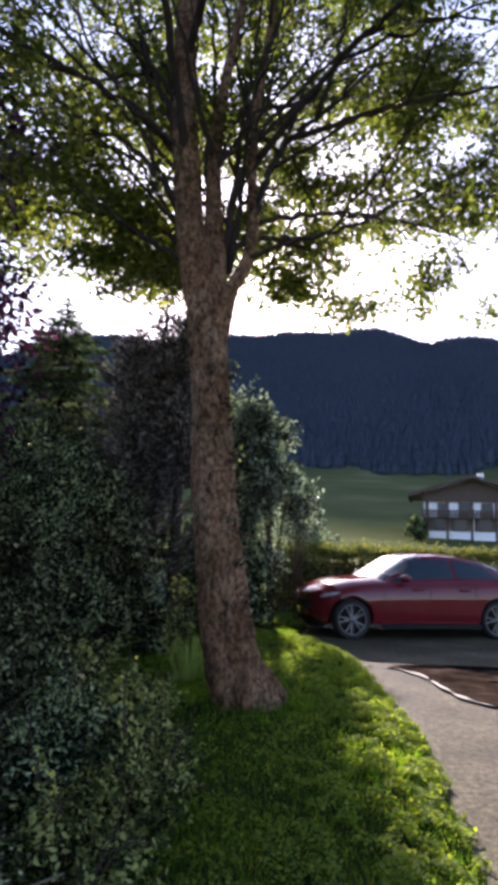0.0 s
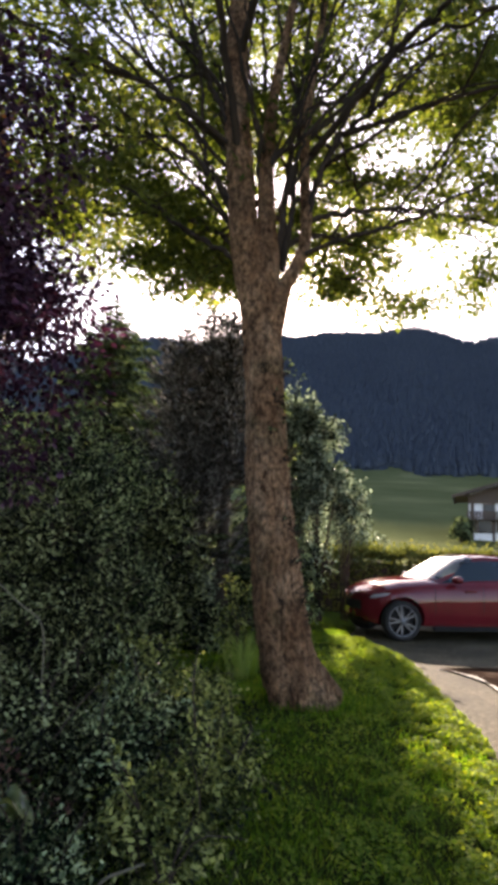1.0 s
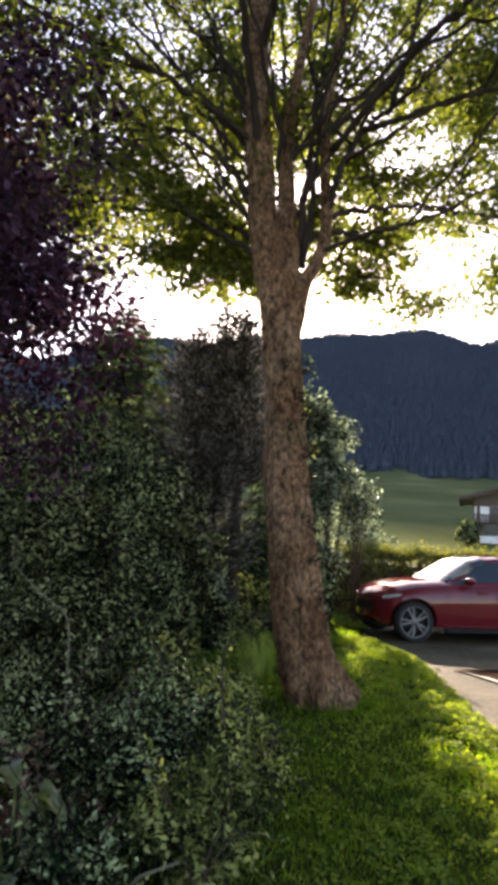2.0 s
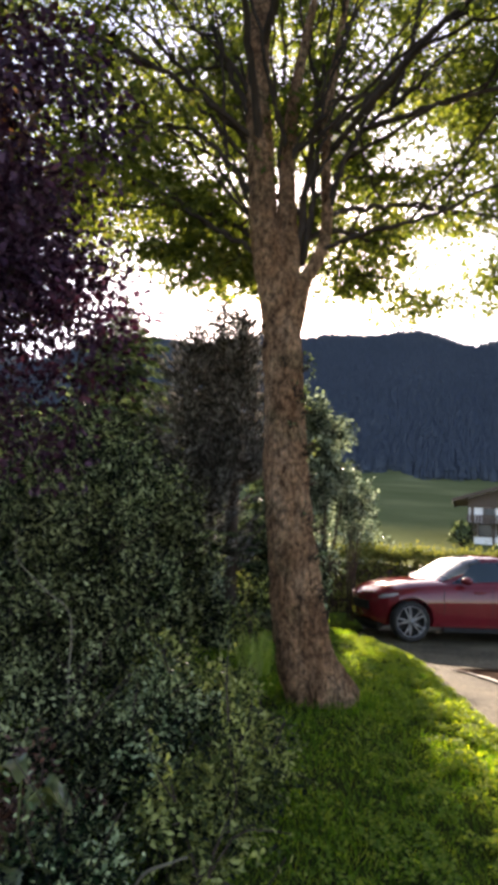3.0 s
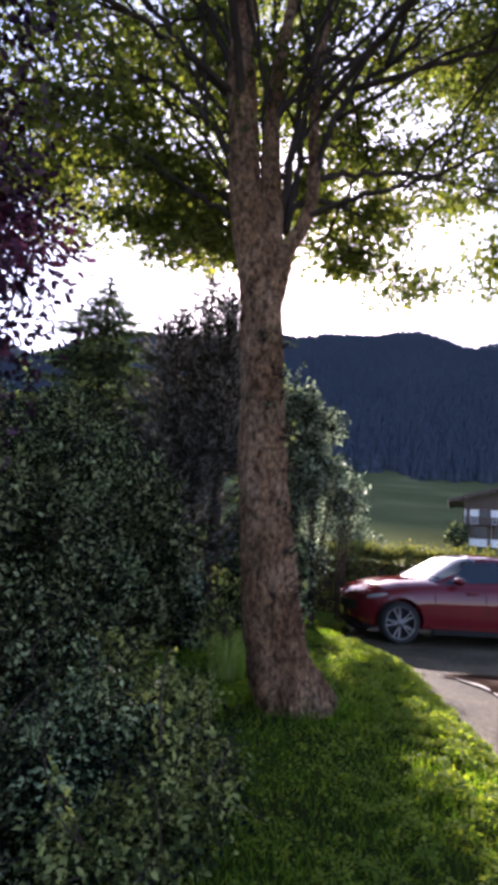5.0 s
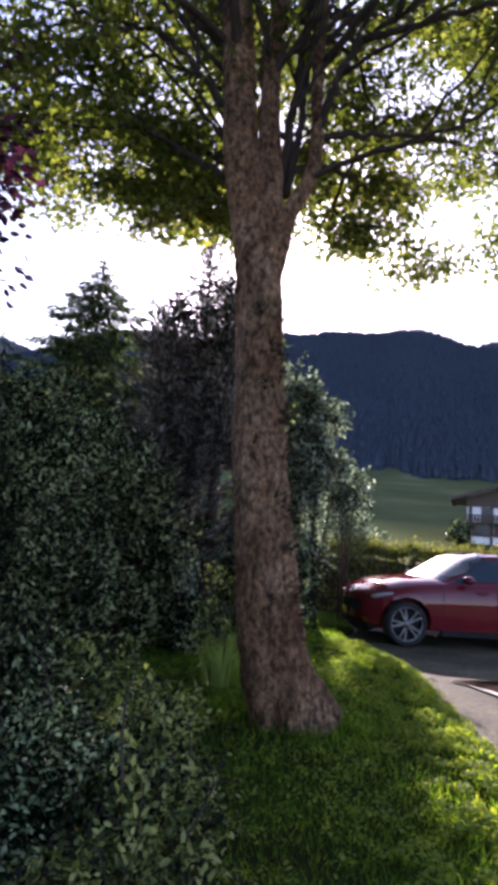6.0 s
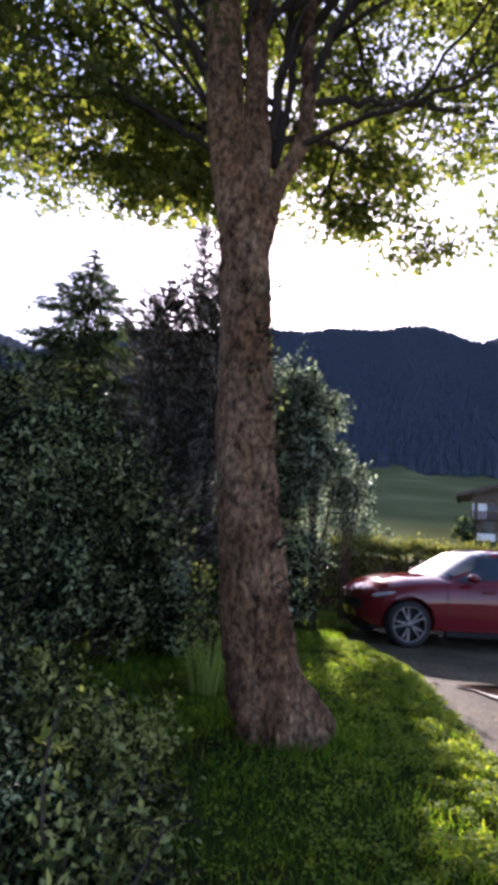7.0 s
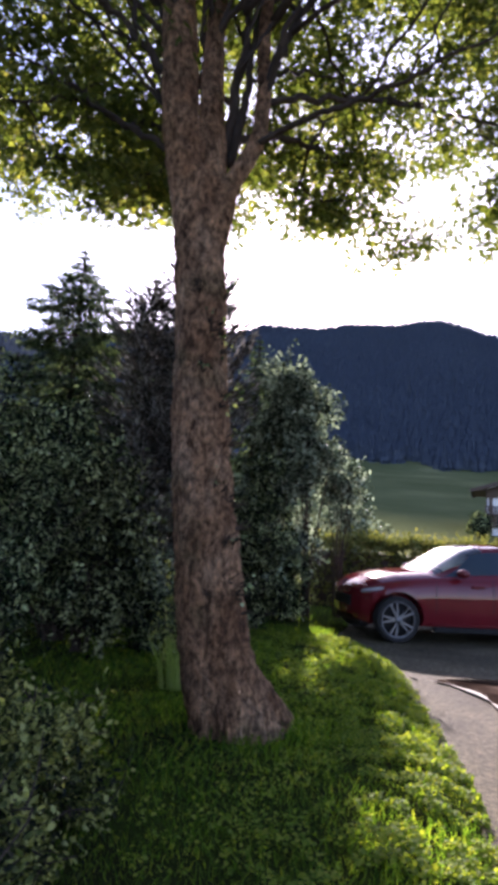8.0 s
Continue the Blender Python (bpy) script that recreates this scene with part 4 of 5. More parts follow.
DARK = "dense dark green shrub with small leaves, glints and shade in their colour"
PALE = "low light green leafy shrub at the lawn's edge"
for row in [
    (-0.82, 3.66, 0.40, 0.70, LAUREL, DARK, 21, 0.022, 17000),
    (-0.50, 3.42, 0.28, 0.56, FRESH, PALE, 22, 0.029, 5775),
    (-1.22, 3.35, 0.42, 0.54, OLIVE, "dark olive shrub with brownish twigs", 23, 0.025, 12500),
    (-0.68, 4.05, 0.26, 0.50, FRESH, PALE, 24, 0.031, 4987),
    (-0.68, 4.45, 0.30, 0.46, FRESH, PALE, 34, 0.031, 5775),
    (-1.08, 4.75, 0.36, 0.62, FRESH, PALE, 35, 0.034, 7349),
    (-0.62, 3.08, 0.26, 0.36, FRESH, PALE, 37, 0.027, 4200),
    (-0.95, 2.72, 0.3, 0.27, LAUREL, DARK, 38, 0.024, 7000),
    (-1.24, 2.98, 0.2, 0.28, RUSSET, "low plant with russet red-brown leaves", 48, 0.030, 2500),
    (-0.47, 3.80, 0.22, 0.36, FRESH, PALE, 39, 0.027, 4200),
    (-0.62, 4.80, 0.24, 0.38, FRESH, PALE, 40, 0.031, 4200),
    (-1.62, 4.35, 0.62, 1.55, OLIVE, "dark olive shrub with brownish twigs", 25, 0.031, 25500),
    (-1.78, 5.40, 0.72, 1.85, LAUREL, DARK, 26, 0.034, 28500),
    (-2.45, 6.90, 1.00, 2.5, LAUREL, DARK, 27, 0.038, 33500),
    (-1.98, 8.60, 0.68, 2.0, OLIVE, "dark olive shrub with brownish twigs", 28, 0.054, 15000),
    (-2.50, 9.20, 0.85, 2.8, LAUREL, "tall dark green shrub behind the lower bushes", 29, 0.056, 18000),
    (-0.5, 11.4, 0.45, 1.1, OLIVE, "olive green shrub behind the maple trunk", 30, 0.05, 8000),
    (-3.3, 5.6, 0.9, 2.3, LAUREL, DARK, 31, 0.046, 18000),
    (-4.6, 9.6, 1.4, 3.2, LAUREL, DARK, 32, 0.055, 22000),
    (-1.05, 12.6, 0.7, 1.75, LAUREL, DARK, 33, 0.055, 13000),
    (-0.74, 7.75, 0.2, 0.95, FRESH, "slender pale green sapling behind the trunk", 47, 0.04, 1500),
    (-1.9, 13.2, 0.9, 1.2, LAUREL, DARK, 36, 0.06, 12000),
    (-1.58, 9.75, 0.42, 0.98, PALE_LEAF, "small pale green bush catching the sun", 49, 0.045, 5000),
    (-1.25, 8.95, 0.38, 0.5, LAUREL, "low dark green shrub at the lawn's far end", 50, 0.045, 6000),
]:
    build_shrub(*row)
build_shrub(17.9, 82.0, 1.5, 2.6, LAUREL, "dark bush standing beside the chalet", 55, 0.3, 2600, group="")
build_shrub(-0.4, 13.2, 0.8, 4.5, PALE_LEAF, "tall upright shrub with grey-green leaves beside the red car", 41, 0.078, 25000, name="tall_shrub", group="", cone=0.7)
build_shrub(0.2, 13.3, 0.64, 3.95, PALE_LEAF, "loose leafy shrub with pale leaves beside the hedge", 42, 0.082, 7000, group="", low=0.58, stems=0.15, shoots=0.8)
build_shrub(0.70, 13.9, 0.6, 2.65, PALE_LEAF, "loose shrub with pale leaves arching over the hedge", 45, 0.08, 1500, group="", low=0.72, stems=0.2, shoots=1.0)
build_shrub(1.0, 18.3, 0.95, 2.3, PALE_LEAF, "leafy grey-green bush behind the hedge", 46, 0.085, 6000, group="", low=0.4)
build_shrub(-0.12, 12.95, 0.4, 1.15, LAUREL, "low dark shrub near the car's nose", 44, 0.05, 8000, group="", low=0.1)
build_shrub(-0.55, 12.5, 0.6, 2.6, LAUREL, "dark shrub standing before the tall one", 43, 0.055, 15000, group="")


def build_conifer(x, y, h, r, seed, label, droop=0.35, levels=30, name="spruce_tree", full=1.0, start=0.06, mat=None, dense=1.0, stem=0.10, sweep=0.0):
    rng = np.random.default_rng(seed)
    tree = thing(name, pose(x, y, float(ground_height(x, y))), label, "tree", "conifers behind the maple")
    v, f = tube_arrays(*branch_tube([(0, 0, -0.05), (0, 0, h * 0.5), (0.02, 0, h)], stem, 0.01, 20, 10, 0.01, rng))
    part("trunk", mesh_of("trunk", v, f, smooth=True), SHADED_LIMB_BARK, tree)
    at, axis, nor, size = [], [], [], []
    for i in range(levels):
        t = i / (levels - 1)
        z = h * (start + (0.98 - start) * t)
        long = r * (1 - t) ** full + 0.04
        level = z
        for a in rng.uniform(0, 2 * math.pi) + np.linspace(0, 2 * math.pi, rng.integers(4, 7), endpoint=False):
            a += rng.uniform(-0.4, 0.4)
            z = level + rng.uniform(-1.5, 1.5) * h / levels * (1 - t)
            ln = long * rng.uniform(0.45, 1.25)
            d = np.array((math.cos(a), math.sin(a), 0))
            c, rr, s = branch_tube([(0, 0, z), d * ln * 0.55 + np.array((0, 0, z - droop * ln * 0.35)), d * ln + np.array((0, 0, z - droop * ln * 0.45 + sweep * ln))], 0.012, 0.003, 8, 4)
            v, f = tube_arrays(c, rr, s)
            part("branch", mesh_of("branch", v, f), TWIG, tree)
            n = int(dense * (12 + 105 * ln))
            u = rng.random(n) ** 0.7 * 0.97
            p = c[0] + (c[-1] - c[0]) * u[:, None]
            p[:, 2] = np.interp(u, np.linspace(0, 1, 8), c[:, 2])
            sd = np.array((-d[1], d[0], 0))
            side = rng.choice((-1, 1), n)[:, None] * sd * (0.35 * ln * (1 - u) + 0.07 * min(1.0, ln * 2.2))[:, None] * rng.random((n, 1))
            at.append(p + side)
            ax = d * 0.9 + side * 3 + unit(rng, n) * 0.5
            ax[:, 2] += sweep * 2.2 - 0.25
            axis.append(ax)
            nn = unit(rng, n) * 0.5 + np.array((0, 0, 1.0))
            nor.append(nn)
            size.append(rng.uniform(0.05, 0.13, n) * min(1.0, 0.45 + ln))
    me = leaves("foliage", np.vstack(at), np.vstack(axis), np.vstack(nor), np.concatenate(size), OVAL, 0.35, 0.1, 0.25)
    tagged(part("foliage", me, mat or NEEDLE, tree), kind="stuff")


build_conifer(-3.75, 12.0, 5.95, 3.5, 51, "dark young spruce with tiered drooping branches", 0.3, 52, full=0.9, dense=1.6)
build_conifer(-2.2, 11.0, 5.0, 1.15, 52, "bushy grey-green conifer behind the trunk", -0.2, 46, "conifer_tree", 0.55, 0.12, DRY_NEEDLE, 1.15, 0.07, 0.5)
build_conifer(-1.42, 11.3, 5.35, 0.9, 53, "thin brownish conifer with a bare lower stem", -0.2, 44, "conifer_tree", 0.5, 0.42, DRY_NEEDLE, 0.85, 0.13, 0.6)
build_conifer(-1.84, 11.7, 6.35, 0.62, 56, "slender grey-green conifer reaching into the maple crown", -0.1, 40, "conifer_tree", 0.4, 0.3, DRY_NEEDLE, 0.9, 0.06, 0.4)
build_conifer(-0.9, 13.6, 4.95, 1.0, 54, "dark conifer standing close behind the maple", 0.2, 44, "conifer_tree", 0.7, 0.05, NEEDLE, 1.2, 0.1)


def build_hedge():
    rng = np.random.default_rng(61)
    x0, x1, y0, h = 0.2, 11.0, 16.2, 1.34
    base = thing("hedge", pose(x0, y0, 0), "loose green hedge with a sunlit top behind the parked car", "hedge")
    xs = np.linspace(0, x1 - x0, 60)
    prof = [(-0.26, 0.0), (-0.32, 0.55), (-0.27, 1.02), (-0.15, 1.14), (0.15, 1.14), (0.27, 1.02), (0.32, 0.55), (0.26, 0.0)]
    vs = [(x, b + 0.05 * noise.noise((x, b * 3, c)), c + 0.1 * noise.noise((x * 1.3, b, 5.0)) * (c > 0.9)) for x in xs for b, c in prof]
    w = len(prof)
    i = (np.arange(len(xs) - 1)[:, None] * w + np.arange(w - 1)[None]).ravel()
    part("inner_growth", mesh_of("inner_growth", vs, np.stack([i, i + w, i + w + 1, i + 1], -1)), TWIG, base, "brown twiggy inner growth")
    n = 34000
    x = rng.uniform(0, x1 - x0, n)
    wave = np.array([noise.noise((a * 0.9, 0.0, 1.0)) + 0.6 * noise.noise((a * 2.7, 3.0, 1.0)) for a in x])
    k = rng.random(n)
    side = rng.choice((-1, -1, -1, 1), n)
    y = np.where(k < 0.55, side * (rng.uniform(0.26, 0.46, n) + 0.1 * wave), rng.uniform(-0.42, 0.42, n))
    z = np.where(k < 0.55, rng.uniform(0.05, h, n), h + rng.normal(0, 0.05, n) + np.abs(rng.normal(0, 0.1, n)) * (rng.random(n) < 0.3))
    z += 0.13 * wave * (z > 0.5)
    clump = np.array([noise.noise((a * 2.4, b * 2.4, 8.0)) for a, b in zip(x, z)])
    ok = (clump > -0.42) | (k > 0.6)
    x, y, z, k, side = x[ok], y[ok], z[ok], k[ok], side[ok]
    n = len(x)
    out = np.stack([np.zeros(n), np.where(k < 0.55, side, 0), np.where(k < 0.55, 0.3, 1.0)], -1)
    me = leaves("foliage", np.stack([x, y, z], -1), out + unit(rng, n) * 0.9, out + unit(rng, n) * 0.8, rng.uniform(0.05, 0.11, n), OVAL, 0.6, 0.25, 0.2)
    tagged(part("foliage", me, HEDGE, base), kind="stuff")


build_hedge()
# ---- red car ----
CAR_TURN = 196.5
FRONT_AXLE, REAR_AXLE, TRACK, WHEEL_R = 3.88, 1.18, 0.79, 0.315
LENGTH = 4.40


def car_rows(x):
    """Half width, sill, shoulder and middle height of the lower body at x from the tail."""
    w = np.interp(x, [0, 0.06, 0.25, 0.7, 1.6, 3.4, 4.02, 4.22, 4.34, 4.40], [0.60, 0.74, 0.84, 0.90, 0.92, 0.92, 0.88, 0.77, 0.60, 0.42])
    sill = np.interp(x, [0, 0.1, 0.6, 1.3, 3.5, 4.12, 4.32, 4.4], [0.42, 0.34, 0.26, 0.22, 0.22, 0.22, 0.24, 0.32])
    shoulder = np.interp(x, [0, 0.1, 0.5, 1.2, 2.4, 3.3, 3.82, 4.12, 4.3, 4.4], [0.86, 0.95, 0.99, 0.98, 0.95, 0.92, 0.87, 0.80, 0.72, 0.62])
    mid = np.interp(x, [0, 0.1, 0.45, 0.8, 1.1, 2.9, 3.2, 3.34, 3.82, 4.12, 4.28, 4.37, 4.4], [0.88, 0.98, 1.04, 1.0, 0.7, 0.7, 0.96, 1.00, 0.95, 0.87, 0.78, 0.70, 0.62])
    return w, sill, shoulder, mid


def cabin(x, v):
    """A point of the cabin's skin at x, v from 0 (belt, left) over 0.5 (roof's middle) to 1."""
    top = np.interp(x, [0.40, 0.9, 1.3, 1.8, 2.2, 2.45, 2.7, 3.0, 3.34], [1.03, 1.20, 1.32, 1.405, 1.42, 1.405, 1.345, 1.18, 0.975])
    belt = np.interp(x, [0.40, 1.2, 2.4, 3.34], [0.99, 0.97, 0.94, 0.90])
    wb = np.interp(x, [0.40, 0.9, 1.6, 2.6, 3.2, 3.34], [0.66, 0.78, 0.83, 0.83, 0.79, 0.70])
    wt = np.interp(x, [0.40, 0.9, 1.4, 2.4, 3.0, 3.34], [0.50, 0.53, 0.56, 0.56, 0.58, 0.62])
    s = abs(v - 0.5) * 2
    side = 1 if v < 0.5 else -1
    if s > 0.45:
        k = (s - 0.45) / 0.55
        y = wt + (wb - wt) * k ** 0.9
        z = top - 0.05 - (top - 0.05 - belt) * k
    else:
        k = s / 0.45
        y = wt * k
        z = top - 0.05 * k ** 3
    return np.array((x, side * y, z))


def cabin_patch(x0, x1, v0, v1, lift, nx=14, nv=10, skew0=0.0, skew1=0.0):
    """A pane that follows the cabin's skin, a little proud of it."""
    vs = []
    mid = np.array((2.0, 0.0, 0.8))
    for i in range(nx):
        for j in range(nv):
            v = v0 + (v1 - v0) * j / (nv - 1)
            k = j / (nv - 1)
            a, b = x0 + skew0 * k, x1 + skew1 * k
            p = cabin(a + (b - a) * i / (nx - 1), v)
            d = p - mid
            d[0] *= 0.4
            vs.append(p + d / np.linalg.norm(d) * lift)
    i = (np.arange(nx - 1)[:, None] * nv + np.arange(nv - 1)[None]).ravel()
    return mesh_of("pane", vs, np.stack([i, i + 1, i + nv + 1, i + nv], -1), smooth=True)


def lathe(profile, sides=40):
    """Turned about y: rows of (radius, y)."""
    vs = [(r * math.cos(a), y, r * math.sin(a)) for r, y in profile for a in np.linspace(0, 2 * math.pi, sides, endpoint=False)]
    i = np.arange(len(profile) - 1)[:, None] * sides
    j = np.arange(sides)[None]
    k = (j + 1) % sides
    return np.array(vs), np.stack([i + j, i + k, i + sides + k, i + sides + j], -1).reshape(-1, 4)


def build_wheel(car, x, side):
    tyre_v, tyre_f = lathe([(0.238, -0.08), (0.255, -0.105), (0.295, -0.11), (0.311, -0.085), (0.315, 0), (0.311, 0.085), (0.295, 0.11), (0.255, 0.105), (0.238, 0.08)])
    wheel = part("wheel", mesh_of("wheel", *lathe([(0.0, 0.02), (0.225, 0.015), (0.24, -0.07), (0.25, -0.08), (0.25, 0.07), (0.24, 0.075)]), smooth=True), PLASTIC, car)
    wheel.matrix_basis = pose(x, side * TRACK, WHEEL_R, 0, 0, 0 if side > 0 else 180)
    part("tyre", mesh_of("tyre", tyre_v, tyre_f, smooth=True), RUBBER, wheel, "black rubber tyre")
    part("rim", mesh_of("rim", *lathe([(0.222, 0.06), (0.23, 0.085), (0.244, 0.094), (0.252, 0.082), (0.252, 0.05), (0.24, 0.045)]), smooth=True), ALLOY, wheel, "silver alloy rim")
    for k in range(5):
        for s in (-1, 1):
            bm = bmesh.new()
            g = [(0.04, -0.012), (0.04, 0.012), (0.232, 0.011), (0.232, -0.011)]
            f = bm.faces.new([bm.verts.new((a, 0.09, b)) for a, b in g])
            ext = bmesh.ops.extrude_face_region(bm, geom=[f])["geom"]
            bmesh.ops.translate(bm, vec=(0, -0.035, 0), verts=[v for v in ext if isinstance(v, bmesh.types.BMVert)])
            bmesh.ops.recalc_face_normals(bm, faces=bm.faces)
            bmesh.ops.transform(bm, matrix=pose(0, 0, 0, 0, 72 * k + s * 11, 0), verts=bm.verts)
            part("spoke", bm, ALLOY, wheel)
    part("hub_cap", mesh_of("hub_cap", *lathe([(0.0, 0.105), (0.045, 0.102), (0.055, 0.085), (0.055, 0.05)], 20), smooth=True), ALLOY, wheel)


def build_car():
    turn = pose(0, 0, 0, 0, 0, CAR_TURN)
    shift = Vector((1.52, 11.42, 0.0)) - turn @ Vector((FRONT_AXLE, TRACK + 0.1, 0))
    car = thing("red_car", Matrix.Translation(shift) @ turn, "shiny red saloon car parked on the driveway", "car")
    # lower body, lofted from tail to nose, wheel arches cut out
    xs = np.concatenate([np.linspace(0, 0.3, 8), np.linspace(0.38, 4.06, 58), np.linspace(4.1, LENGTH, 14)])
    vs = []
    for x in xs:
        w, sill, sh, mid = car_rows(x)
        half = [(0.0, sill), (0.7 * w, sill), (0.93 * w, sill + 0.02), (0.985 * w, sill + 0.10), (0.99 * w, sill + 0.19), (1.0 * w, (sill + sh) / 2 + 0.02), (0.99 * w, sh - 0.14), (0.972 * w, sh - 0.085), (0.945 * w, sh - 0.035), (0.90 * w, sh), (0.6 * w, (sh + 2 * mid) / 3), (0.3 * w, mid - 0.004), (0.0, mid)]
        ring = [(x, y, z) for y, z in half] + [(x, -y, z) for y, z in half[-2:0:-1]]
        vs += ring
    k = 24
    i = np.arange(len(xs) - 1)[:, None] * k
    j = np.arange(k)[None]
    f = np.stack([i + j, i + (j + 1) % k, i + k + (j + 1) % k, i + k + j], -1).reshape(-1, 4)
    me = mesh_of("body", vs, f, smooth=True)
    bm = bmesh.new()
    bm.from_mesh(me)
    bm.verts.ensure_lookup_table()
    bm.faces.new([bm.verts[q] for q in range(k)])
    bm.faces.new([bm.verts[len(vs) - k + q] for q in range(k)][::-1])
    bmesh.ops.recalc_face_normals(bm, faces=bm.faces)
    bm.to_mesh(me)
    bm.free()
    body = new("body", me)
    cutters = []
    for ax in (FRONT_AXLE, REAR_AXLE):
        for s in (-1, 1):
            cb = bmesh.new()
            bmesh.ops.create_cone(cb, cap_ends=True, segments=40, radius1=0.362, radius2=0.362, depth=0.5)
            bmesh.ops.transform(cb, matrix=pose(ax, s * 0.83, WHEEL_R + 0.02, 90, 0, 0), verts=cb.verts)
            cm = bpy.data.meshes.new("cutter")
            cb.to_mesh(cm)
            cb.free()
            co = new("cutter", cm)
            cutters.append(co)
            mod = body.modifiers.new("arch", "BOOLEAN")
            mod.operation, mod.object, mod.solver = "DIFFERENCE", co, "EXACT"
    cut = bpy.data.meshes.new_from_object(body.evaluated_get(bpy.context.evaluated_depsgraph_get()))
    body.modifiers.clear()
    for co in cutters:
        bpy.data.objects.remove(co)
    bpy.data.objects.remove(body)
    cut.name = "body"
    cut.materials.clear()
    cut.set_sharp_from_angle(angle=radians(32))
    body = part("body", cut, PAINT, car, "glossy red body")
    # cabin shell and its glass
    nx, nv = 148, 81
    grid = [cabin(x, j / (nv - 1)) for x in np.linspace(0.40, 3.34, nx) for j in range(nv)]
    i = (np.arange(nx - 1)[:, None] * nv + np.arange(nv - 1)[None]).ravel()
    cx, cv = 0.40 + 2.94 * (i // nv + 0.5) / (nx - 1), (i % nv + 0.5) / (nv - 1)
    side, k = np.minimum(cv, 1 - cv), (np.minimum(cv, 1 - cv) - 0.03) / 0.205
    glazed = (side > 0.18) & (cx > 2.52) & (cx < 3.29) | (side > 0.25) & (cx > 0.57) & (cx < 1.23)
    band = (k > 0.06) & (k < 0.94)
    glazed |= band & (cx > 2.0 + 0.02 * k) & (cx < 3.18 - 0.5 * k) | band & (cx > 1.04 + 0.3 * k) & (cx < 1.88 + 0.04 * k)
    i = i[~glazed]
    part("roof", mesh_of("roof", grid, np.stack([i, i + 1, i + nv + 1, i + nv], -1), smooth=True), PAINT, car, "red roof and pillars")
    part("cabin_lining", boxed(1.0, -0.78, 0.6, 2.95, 0.78, 0.84, 0.04), PLASTIC, car, "dark interior lining")
    part("windscreen", cabin_patch(2.50, 3.31, 0.17, 0.83, 0.008, 16, 16), SCREEN, car, "sloping windscreen with sky glare")
    part("rear_window", cabin_patch(0.55, 1.25, 0.24, 0.76, 0.008, 14, 14), GLASS, car)
    for va, vb in ((0.03, 0.235), (0.97, 0.765)):
        part("side_window", cabin_patch(1.98, 3.20, va, vb, 0.010, 14, 8, 0.02, -0.50), GLASS, car, "tinted front side window")
        part("side_window", cabin_patch(1.02, 1.90, va, vb, 0.008, 14, 8, 0.30, 0.04), GLASS, car, "tinted rear side window")
    for s in (-1, 1):
        for ax in (FRONT_AXLE, REAR_AXLE):
            build_wheel(car, ax, s)
        # sill trim, door seams, handles, mirror, lamps
        part("sill_trim", boxed(1.5, s * 0.86 - 0.05, 0.17, 3.36, s * 0.86 + 0.05, 0.245, 0.02), PLASTIC, car, "black sill trim")
        # added strip stands for the line of light reflected low on the doors
        part("sill_highlight", boxed(1.58, s * 0.905 - 0.02, 0.262, 3.42, s * 0.905 + 0.02, 0.29, 0.006), PAINT, car, "thin red strip added for the highlight along the sill")
        for x in (1.62, 2.48, 3.34):
            pts = []
            for q in np.linspace(0, 1, 9):
                w, sill, sh, mid = car_rows(x)
                z = 0.34 + q * (sh - 0.05 - 0.34)
                ww = np.interp(z, [0.3, (sill + sh) / 2, sh - 0.14, sh - 0.03], [0.975 * w, w, 0.995 * w, 0.955 * w])
                pts.append((x, s * (ww + 0.001), z))
            v, fc = tube_arrays(np.array(pts), np.full(9, 0.004), 5)
            part("door_seam", mesh_of("door_seam", v, fc), PLASTIC, body)
        for x in (1.74, 2.62):
            part("door_handle", boxed(x, s * 0.925 - 0.018, 0.79, x + 0.2, s * 0.925 + 0.018, 0.825, 0.01), PAINT, car)
        bm = bmesh.new()
        bmesh.ops.create_icosphere(bm, subdivisions=3, radius=1)
        bmesh.ops.transform(bm, matrix=pose(2.98, s * 0.97, 0.99) @ Matrix.Diagonal((0.09, 0.11, 0.065, 1)), verts=bm.verts)
        part("wing_mirror", bm, PAINT, car, "", True)
        bm = bmesh.new()
        bmesh.ops.create_icosphere(bm, subdivisions=3, radius=1)
        bmesh.ops.transform(bm, matrix=pose(4.17, s * 0.70, 0.70, 0, 12, -s * 34) @ Matrix.Diagonal((0.21, 0.07, 0.04, 1)), verts=bm.verts)
        part("headlamp", bm, LAMP_GLASS, car, "clear headlamp", True)
        bm = bmesh.new()
        bmesh.ops.create_icosphere(bm, subdivisions=2, radius=1)
        bmesh.ops.transform(bm, matrix=pose(4.25, s * 0.57, 0.36) @ Matrix.Diagonal((0.07, 0.1, 0.05, 1)), verts=bm.verts)
        part("fog_lamp", bm, PLASTIC, car, "", True)
        bm = boxed(0.02, s * 0.62 - 0.16, 0.76, 0.2, s * 0.62 + 0.16, 0.9, 0.03)
        part("tail_lamp", bm, PAINT, car)
    part("grille", boxed(4.32, -0.38, 0.42, 4.412, 0.38, 0.6, 0.02), PLASTIC, car, "black front grille")
    part("bumper_lip", boxed(4.1, -0.56, 0.2, 4.35, 0.56, 0.28, 0.03), PLASTIC, car)
    part("floor_pan", boxed(0.4, -0.62, 0.24, 4.1, 0.62, 0.5), PLASTIC, car, "black underside")
    for s in (-1, 1):
        part("seat", boxed(2.0, s * 0.38 - 0.22, 0.6, 2.16, s * 0.38 + 0.22, 1.22, 0.06), PLASTIC, car, "dark front seat")
    part("dashboard", boxed(2.8, -0.7, 0.7, 3.12, 0.7, 0.95, 0.05), PLASTIC, car)
    return car


build_car()


